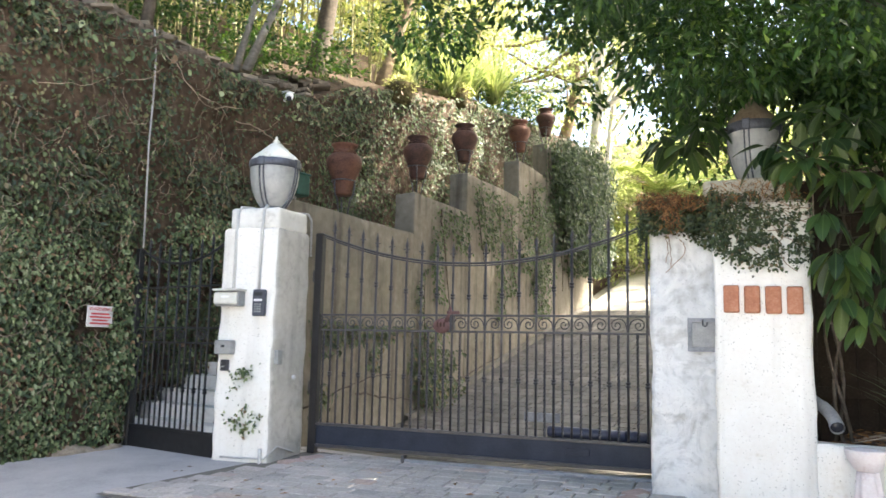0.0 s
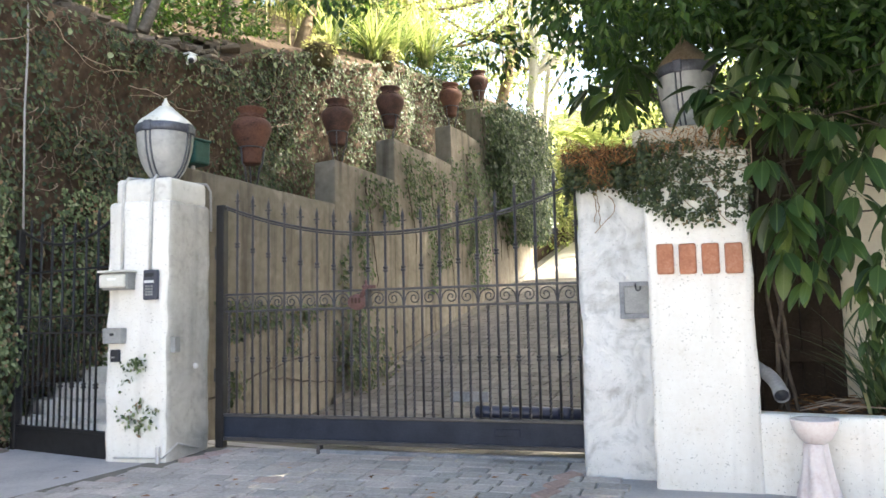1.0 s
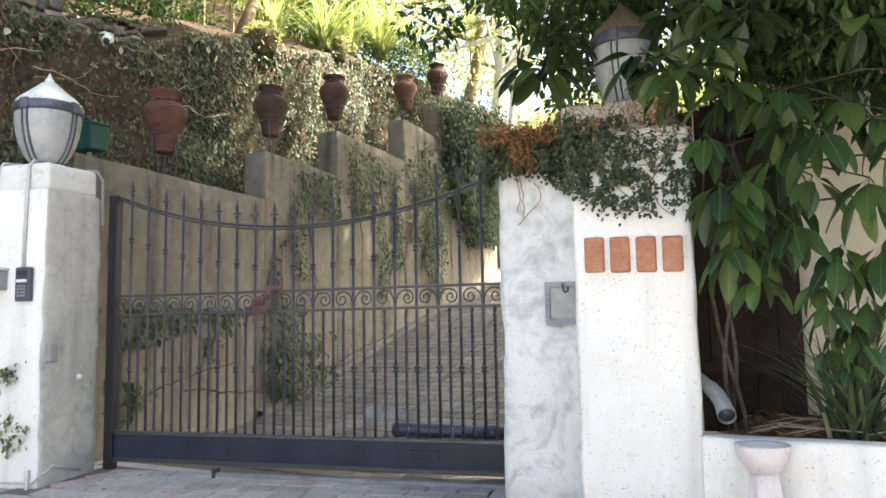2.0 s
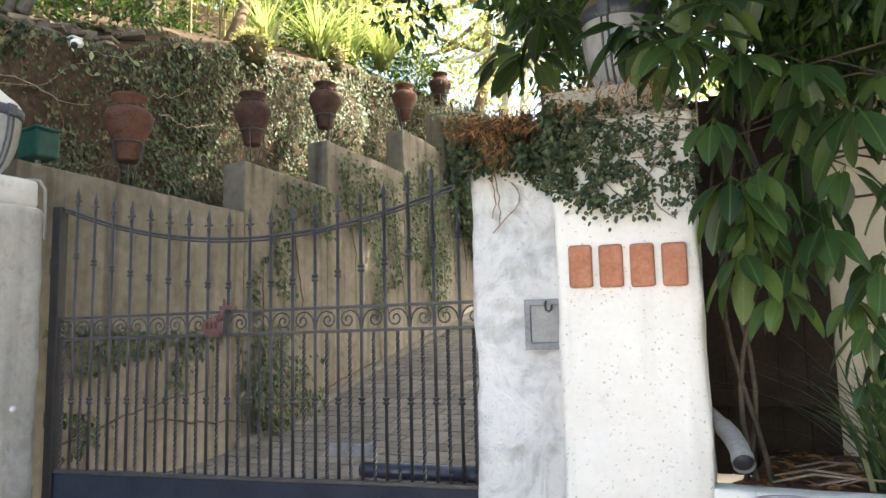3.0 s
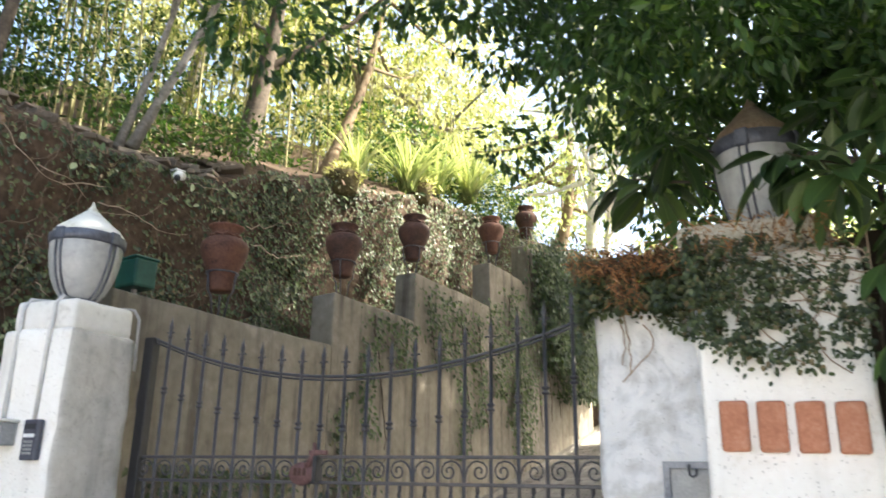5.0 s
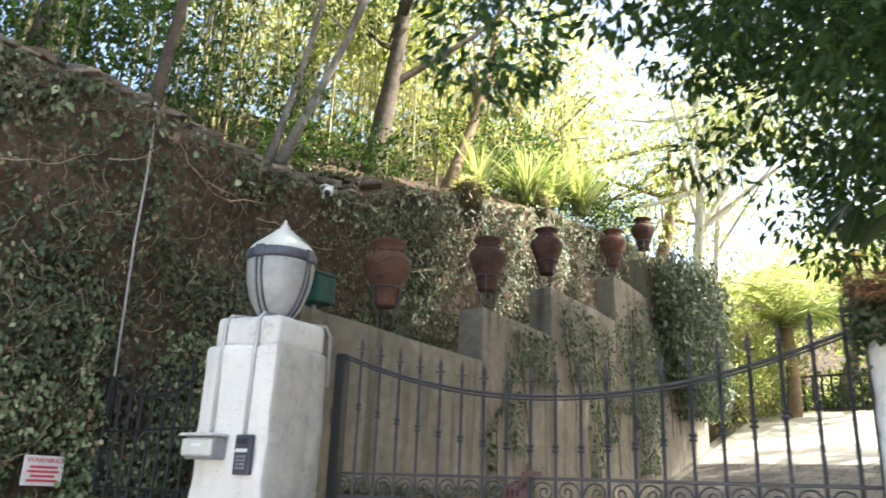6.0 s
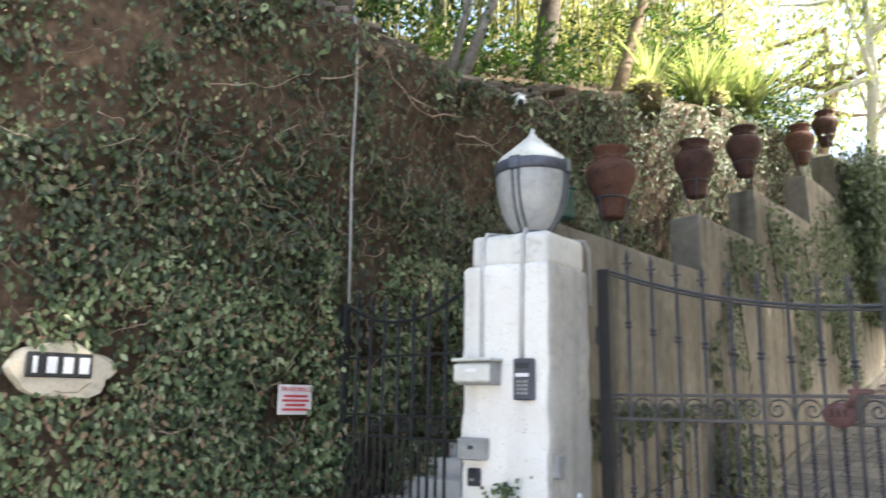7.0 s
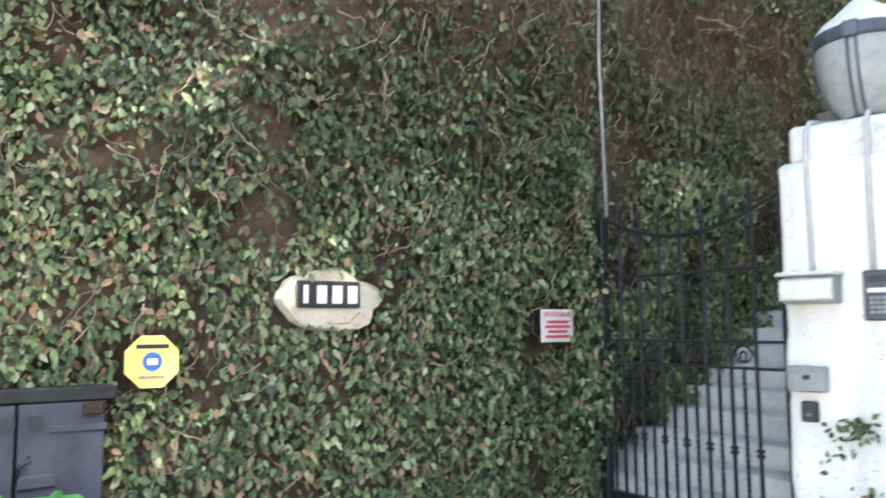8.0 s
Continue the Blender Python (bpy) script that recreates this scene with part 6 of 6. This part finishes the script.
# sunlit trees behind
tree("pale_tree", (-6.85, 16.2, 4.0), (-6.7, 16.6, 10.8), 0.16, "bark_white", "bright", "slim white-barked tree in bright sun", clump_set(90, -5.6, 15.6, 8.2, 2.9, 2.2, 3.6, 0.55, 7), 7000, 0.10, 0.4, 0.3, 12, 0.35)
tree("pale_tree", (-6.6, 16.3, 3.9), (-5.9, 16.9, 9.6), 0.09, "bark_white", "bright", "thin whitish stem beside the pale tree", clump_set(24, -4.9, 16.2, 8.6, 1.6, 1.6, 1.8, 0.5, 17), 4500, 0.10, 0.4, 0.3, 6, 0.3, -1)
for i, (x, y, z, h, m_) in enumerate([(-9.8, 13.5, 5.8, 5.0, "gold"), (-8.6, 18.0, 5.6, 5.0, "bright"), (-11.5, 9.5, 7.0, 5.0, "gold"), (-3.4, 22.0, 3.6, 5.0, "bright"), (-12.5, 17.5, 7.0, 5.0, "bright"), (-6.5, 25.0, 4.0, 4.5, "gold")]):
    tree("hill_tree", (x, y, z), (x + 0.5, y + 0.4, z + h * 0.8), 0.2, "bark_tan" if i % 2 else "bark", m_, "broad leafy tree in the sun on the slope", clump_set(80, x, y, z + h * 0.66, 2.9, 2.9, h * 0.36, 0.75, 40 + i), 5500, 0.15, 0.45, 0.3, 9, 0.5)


wood = clump_set(110, -11.2, 2.0, 8.6, 1.6, 5.5, 3.4, 0.8, 63)
cl = np.array(wood)
p, d = crown_points(cl[:, :3], cl[:, 3], 22000)
tagged(leaves("slope_woods", p, d + RNG.normal(0, 0.4, p.shape), RNG.normal(0, 0.6, p.shape) + np.array([0, 0, 1]), 0.16, 0.45, M["fig"]), "dark green woods on the slope over the bank", "woods", kind="stuff")


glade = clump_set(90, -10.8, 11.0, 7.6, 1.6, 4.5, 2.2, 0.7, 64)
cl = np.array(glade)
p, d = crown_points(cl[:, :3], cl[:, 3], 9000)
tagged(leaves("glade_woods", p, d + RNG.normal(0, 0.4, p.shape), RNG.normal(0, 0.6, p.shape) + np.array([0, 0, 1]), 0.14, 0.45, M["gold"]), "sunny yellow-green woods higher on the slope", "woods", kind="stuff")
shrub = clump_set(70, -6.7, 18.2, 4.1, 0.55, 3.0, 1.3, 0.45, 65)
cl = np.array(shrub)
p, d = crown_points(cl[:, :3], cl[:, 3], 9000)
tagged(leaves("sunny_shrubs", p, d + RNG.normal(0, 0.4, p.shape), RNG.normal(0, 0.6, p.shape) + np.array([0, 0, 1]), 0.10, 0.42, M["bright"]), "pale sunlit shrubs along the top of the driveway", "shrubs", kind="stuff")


# ---- bamboo, palm and undergrowth on the slope ----
bamboo = thing("bamboo_grove", (-8.3, 7.2, 5.2), "grove of thin yellowish bamboo canes on the slope", "bamboo")
random.seed(5)
tips = []
for i in range(90):
    x, y = random.uniform(-1.8, 0.9), random.uniform(-3.2, 5.5)
    h = random.uniform(3.2, 5.6)
    lx, ly = random.uniform(-0.5, 0.7), random.uniform(-0.6, 0.6)
    z0 = -0.4 + max(0, -x) * 0.4
    pts = [(x + lx * t ** 2, y + ly * t ** 2, z0 + h * t) for t in np.linspace(0, 1, 6)]
    part("cane", tube(bmesh.new(), pts, [0.018 * (1 - 0.6 * k / 5) for k in range(6)], 5, cap=False), M["cane"], bamboo, "", True)
    tips += [pts[2], pts[3], pts[4], pts[5]]
tp = np.array(tips)
p, d = crown_points(tp, np.full(len(tp), 0.42), 8000, 0.9)
leaves("foliage", p, d * 0.5 + RNG.normal(0, 0.5, p.shape) + np.array([0, 0, -0.6]), RNG.normal(0, 0.6, p.shape) + np.array([0, 0, 1]), 0.11, 0.2, M["bamboo"], bamboo)

und = clump_set(110, -7.7, 6.0, 5.1, 0.9, 5.0, 0.6, 0.35, 60) + clump_set(50, -7.6, 12.5, 6.2, 0.8, 3.5, 0.5, 0.4, 61)
cl = np.array(und)
p, d = crown_points(cl[:, :3], cl[:, 3], 20000)
tagged(leaves("undergrowth", p, d + RNG.normal(0, 0.4, p.shape), RNG.normal(0, 0.6, p.shape) + np.array([0, 0, 1]), 0.075, 0.45, M["fig"]), "low leafy undergrowth on top of the bank", "undergrowth", kind="stuff")
far = clump_set(240, -4.0, 30.0, 6.0, 26, 5, 3.6, 1.3, 62)
cl = np.array(far)
p, d = crown_points(cl[:, :3], cl[:, 3], 30000)
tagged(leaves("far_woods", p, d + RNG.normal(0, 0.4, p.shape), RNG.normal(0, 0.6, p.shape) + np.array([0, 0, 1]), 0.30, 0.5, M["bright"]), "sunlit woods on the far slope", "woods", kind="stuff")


def fern(at, n, L, label, mat="frond", droop=0.9):
    """Arching fronds, each a rib with two rows of narrow leaflets."""
    ob = thing("fern_palm", at, label, "plant")
    for i in range(n):
        a = 2 * math.pi * i / n + random.uniform(-0.2, 0.2)
        el = random.uniform(0.5, 1.35)
        k = L * random.uniform(0.75, 1.1)
        rib = []
        for j in range(12):
            t = j / 11
            rib.append(Vector((math.cos(a) * k * t * math.cos(el) * (1 + 0.4 * t), math.sin(a) * k * t * math.cos(el) * (1 + 0.4 * t), k * (t * math.sin(el) - droop * 0.6 * t * t))))
        base, al, nr = [], [], []
        for j in range(1, 12):
            for q in (0.0, 0.5):
                c = rib[j - 1].lerp(rib[j], q)
                dr = (rib[j] - rib[j - 1]).normalized()
                s = dr.cross(Vector((0, 0, 1))).normalized()
                for sg in (-1, 1):
                    base.append(c); al.append(s * sg + dr * 0.55 + Vector((0, 0, -0.25))); nr.append(Vector((0, 0, 1)))
        Lf = np.array([0.28 * k * (math.sin(math.pi * (0.12 + 0.83 * (j // 4) / 11)) ** 0.7) for j in range(len(base))])
        v, f = leaf_arrays(np.array(base), np.array(al), np.array(nr), Lf, np.full(len(base), 0.035 * k + 0.006), 0.1, 0.12)
        fr = np_mesh("frond", v, f, M[mat], ob)
        part("rib", tube(bmesh.new(), rib[::2], 0.007, 4, cap=False), M["cane"], fr)
    return ob


random.seed(77)
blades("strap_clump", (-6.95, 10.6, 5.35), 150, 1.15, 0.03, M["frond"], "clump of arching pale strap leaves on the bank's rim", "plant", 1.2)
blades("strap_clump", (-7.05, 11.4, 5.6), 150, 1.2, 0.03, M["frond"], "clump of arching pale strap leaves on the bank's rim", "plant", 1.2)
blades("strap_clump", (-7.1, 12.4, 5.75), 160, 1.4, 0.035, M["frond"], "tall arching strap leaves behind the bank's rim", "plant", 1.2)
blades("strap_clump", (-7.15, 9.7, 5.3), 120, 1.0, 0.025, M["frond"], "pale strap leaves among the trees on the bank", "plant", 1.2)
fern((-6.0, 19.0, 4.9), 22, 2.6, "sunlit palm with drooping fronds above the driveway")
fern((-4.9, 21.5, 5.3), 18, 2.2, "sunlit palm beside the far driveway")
for at, h in (((-6.0, 19.0, 2.8), 2.15), ((-4.9, 21.5, 3.1), 2.25)):
    tagged(finish("palm_trunk", tube(bmesh.new(), [at, (at[0] + 0.05, at[1], at[2] + h * 0.5), (at[0], at[1], at[2] + h)], [0.16, 0.13, 0.12], 10), M["bark_tan"], None, True), "short fibrous palm trunk by the driveway", "trunk")
# planted tubs on the rim
for x, y, z in ((-6.82, 9.1, 4.75), (-7.0, 10.9, 5.22)):
    tub = thing("rim_tub", (x, y, z), "mossy brown planted basket on the rim of the bank", "tub")
    part("vessel", lathe(bmesh.new(), [(0, 0), (0.17, 0), (0.22, 0.22), (0.235, 0.30), (0.21, 0.30), (0.19, 0.26), (0, 0.25)], 20), M["moss"], tub, "", True)
    m = 500
    p, d = crown_points(np.array([[0, 0, 0.3]]), np.array([0.27]), m, 0.6)
    leaves("planting", p, d + RNG.normal(0, 0.4, p.shape), RNG.normal(0, 0.6, p.shape) + np.array([0, 0, 1]), 0.06, 0.4, M["gold"], tub)["kind"] = "stuff"

# far fence at the top of the driveway
ff = thing("far_fence", (-5.2, 20.8, 3.24), "dark railing across the top of the driveway", "fence")
for i in range(14):
    part("baluster", box(bmesh.new(), -1.3 + 0.2 * i, -1.26 + 0.2 * i, -0.02, 0.02, 0, 0.9), M["iron"], ff)
for z in (0.1, 0.85):
    part("rail", box(bmesh.new(), -1.35, 1.4, -0.025, 0.025, z, z + 0.05), M["iron"], ff)


p, d = crown_points(np.array(clump_set(30, -5.1, 21.3, 3.75, 1.6, 0.4, 0.5, 0.35, 91))[:, :3], np.full(30, 0.35), 3500)
tagged(leaves("far_hedge", p, d + RNG.normal(0, 0.4, p.shape), RNG.normal(0, 0.6, p.shape) + np.array([0, 0, 1]), 0.10, 0.45, M["fig"]), "dark clipped hedge behind the far railing", "hedge", kind="stuff")


# ---- paving ----
random.seed(15)
pavement = thing("pavement", (0, 0, 0), "grey block paving in front of the gate", "pavement", kind="structure")
bed = bmesh.new()
bv = [bed.verts.new((x, y, street_z(y) + 0.004)) for x, y in ((-4.72, 3.2), (-1.5, 3.2), (-1.5, 5.29), (-4.72, 5.29))]
bed.faces.new(bv)
bv = [bed.verts.new((x, y, street_z(5.3) - 0.004)) for x, y in ((-4.9, 5.29), (-1.5, 5.29), (-1.5, 5.7), (-4.9, 5.7))]
bed.faces.new(bv)
part("paver_bed", bed, M["joint"], pavement)
SIZES = (0.145, 0.19, 0.235)
paver_meshes = []
for w in SIZES:
    bm = bmesh.new()
    box(bm, -w / 2 + 0.004, w / 2 - 0.004, -0.068, 0.068, -0.04, 0.012, 0.007)
    me = bpy.data.meshes.new("paver")
    bm.to_mesh(me)
    bm.free()
    me.materials.append(M["paver"])
    paver_meshes.append(me)
ang = math.atan2(0.64, 2.9)
ca, sa = math.cos(ang), math.sin(ang)
for r in range(20):
    off = -0.10 - 0.144 * r
    u = -0.75 + random.uniform(0, 0.15)
    while u < 3.5:
        k = random.choice((0, 1, 1, 2))
        w = SIZES[k]
        cu = u + w / 2
        x, y = -4.61 + cu * ca - off * sa, 5.2 + cu * sa + off * ca
        u += w + 0.003
        if y > 6.0 or x > -1.3 or (x < -4.45 and y > 4.45) or (x > -1.62 and y > 5.24) or x < -4.6 or y < 3.3:
            continue
        ob = new("paver", paver_meshes[k])
        ob.parent = pavement
        slope = math.degrees(math.atan(0.045)) if y < 5.3 else 0.0
        ob.matrix_local = pose(x, y, street_z(y) + 0.004 + random.uniform(-0.003, 0.004), slope + random.uniform(-0.7, 0.7), random.uniform(-0.7, 0.7), math.degrees(ang) + random.uniform(-0.8, 0.8))

# brick edging by the pillars
for x, y, a in ((-1.62, 5.02, 80), (-1.60, 4.80, 82), (-1.64, 5.22, 78), (-4.42, 4.75, 75), (-4.40, 4.98, 78)):
    bm = bmesh.new()
    box(bm, -0.105, 0.105, -0.05, 0.05, -0.04, 0.02, 0.008)
    ob = part("brick", bm, M["redbrick"], pavement)
    ob.matrix_local = pose(x, y, street_z(y) + 0.006, 8, 0, a)

# driveway blocks, joined
V, F = [], []
block_me = bpy.data.meshes.new("paver")
bm = bmesh.new()
box(bm, -0.099, 0.099, -0.0755, 0.0755, -0.03, 0.0, 0.004)
bm.to_mesh(block_me)
bm.free()
block_me.materials.append(M["block"])
y = 5.62
r = 0
while y < 14.4:
    x = wall_x(y) + 0.12 + (0.1 if r % 2 else 0.0)
    while x < -1.2 - 0.02 * y:
        w = 0.20 + random.uniform(-0.02, 0.03)
        g = 0.004
        z0, z1 = between(DRIVE, y + g), between(DRIVE, y + 0.15)
        h = random.uniform(-0.0015, 0.0025)
        if y < 7.7:
            ob = new("paver", block_me)
            ob.parent = driveway
            ob.matrix_local = pose(x + w / 2, y + 0.078, (z0 + z1) / 2 + h, math.degrees(math.atan((z1 - z0) / 0.146)) + random.uniform(-0.3, 0.3), random.uniform(-0.3, 0.3), 0) @ Matrix.Diagonal((w / 0.204, 1, 1, 1))
            x += w
            continue
        s = len(V)
        for dz in (-0.03, 0.0):
            i_ = 0.006 if dz == 0 else 0
            V += [(x + g + i_, y + g + i_, z0 + dz + h), (x + w - g - i_, y + g + i_, z0 + dz + h), (x + w - g - i_, y + 0.15 - i_, z1 + dz + h), (x + g + i_, y + 0.15 - i_, z1 + dz + h)]
        F += [(s + 4, s + 5, s + 6, s + 7)] + [(s + k, s + (k + 1) % 4, s + 4 + (k + 1) % 4, s + 4 + k) for k in range(4)]
        x += w
    y += 0.157
    r += 1
# Upper driveway is a smooth slab, its pale tint standing in for full sun.
uv, uf = [], []
uy = np.arange(14.4, 30, 0.4)
for yy in uy:
    for xx in np.linspace(wall_x(min(yy, 19)) + 0.02, 1.4, 9):
        uv.append((xx, yy, between(DRIVE, yy) - 0.004 + 0.006 * noise.noise(Vector((xx, yy, 2)))))
for a in range(len(uy) - 1):
    for b in range(8):
        uf.append((a * 9 + b, a * 9 + b + 1, (a + 1) * 9 + b + 1, (a + 1) * 9 + b))
tagged(np_mesh("driveway_top", uv, uf, M["slab"], smooth=True), "smooth top of the driveway, paled to look sunlit", "driveway", kind="structure")
ob = np_mesh("driveway_blocks", V, F, M["block"], driveway)
ob["kind"] = "stuff"

# fallen leaves near the gate
n = 46
p = np.stack([RNG.uniform(-5.0, -1.6, n), RNG.uniform(3.6, 5.2, n), np.zeros(n)], 1)
p[:, 2] = [street_z(v) + 0.022 for v in p[:, 1]]
tagged(leaves("fallen_leaves", p, np.stack([RNG.normal(0, 1, n), RNG.normal(0, 1, n), np.full(n, 0.1)], 1), np.tile([0, -0.1, 1.0], (n, 1)), 0.05, 0.5, M["dry"]), "a few dry fallen leaves on the paving", "litter", kind="stuff")
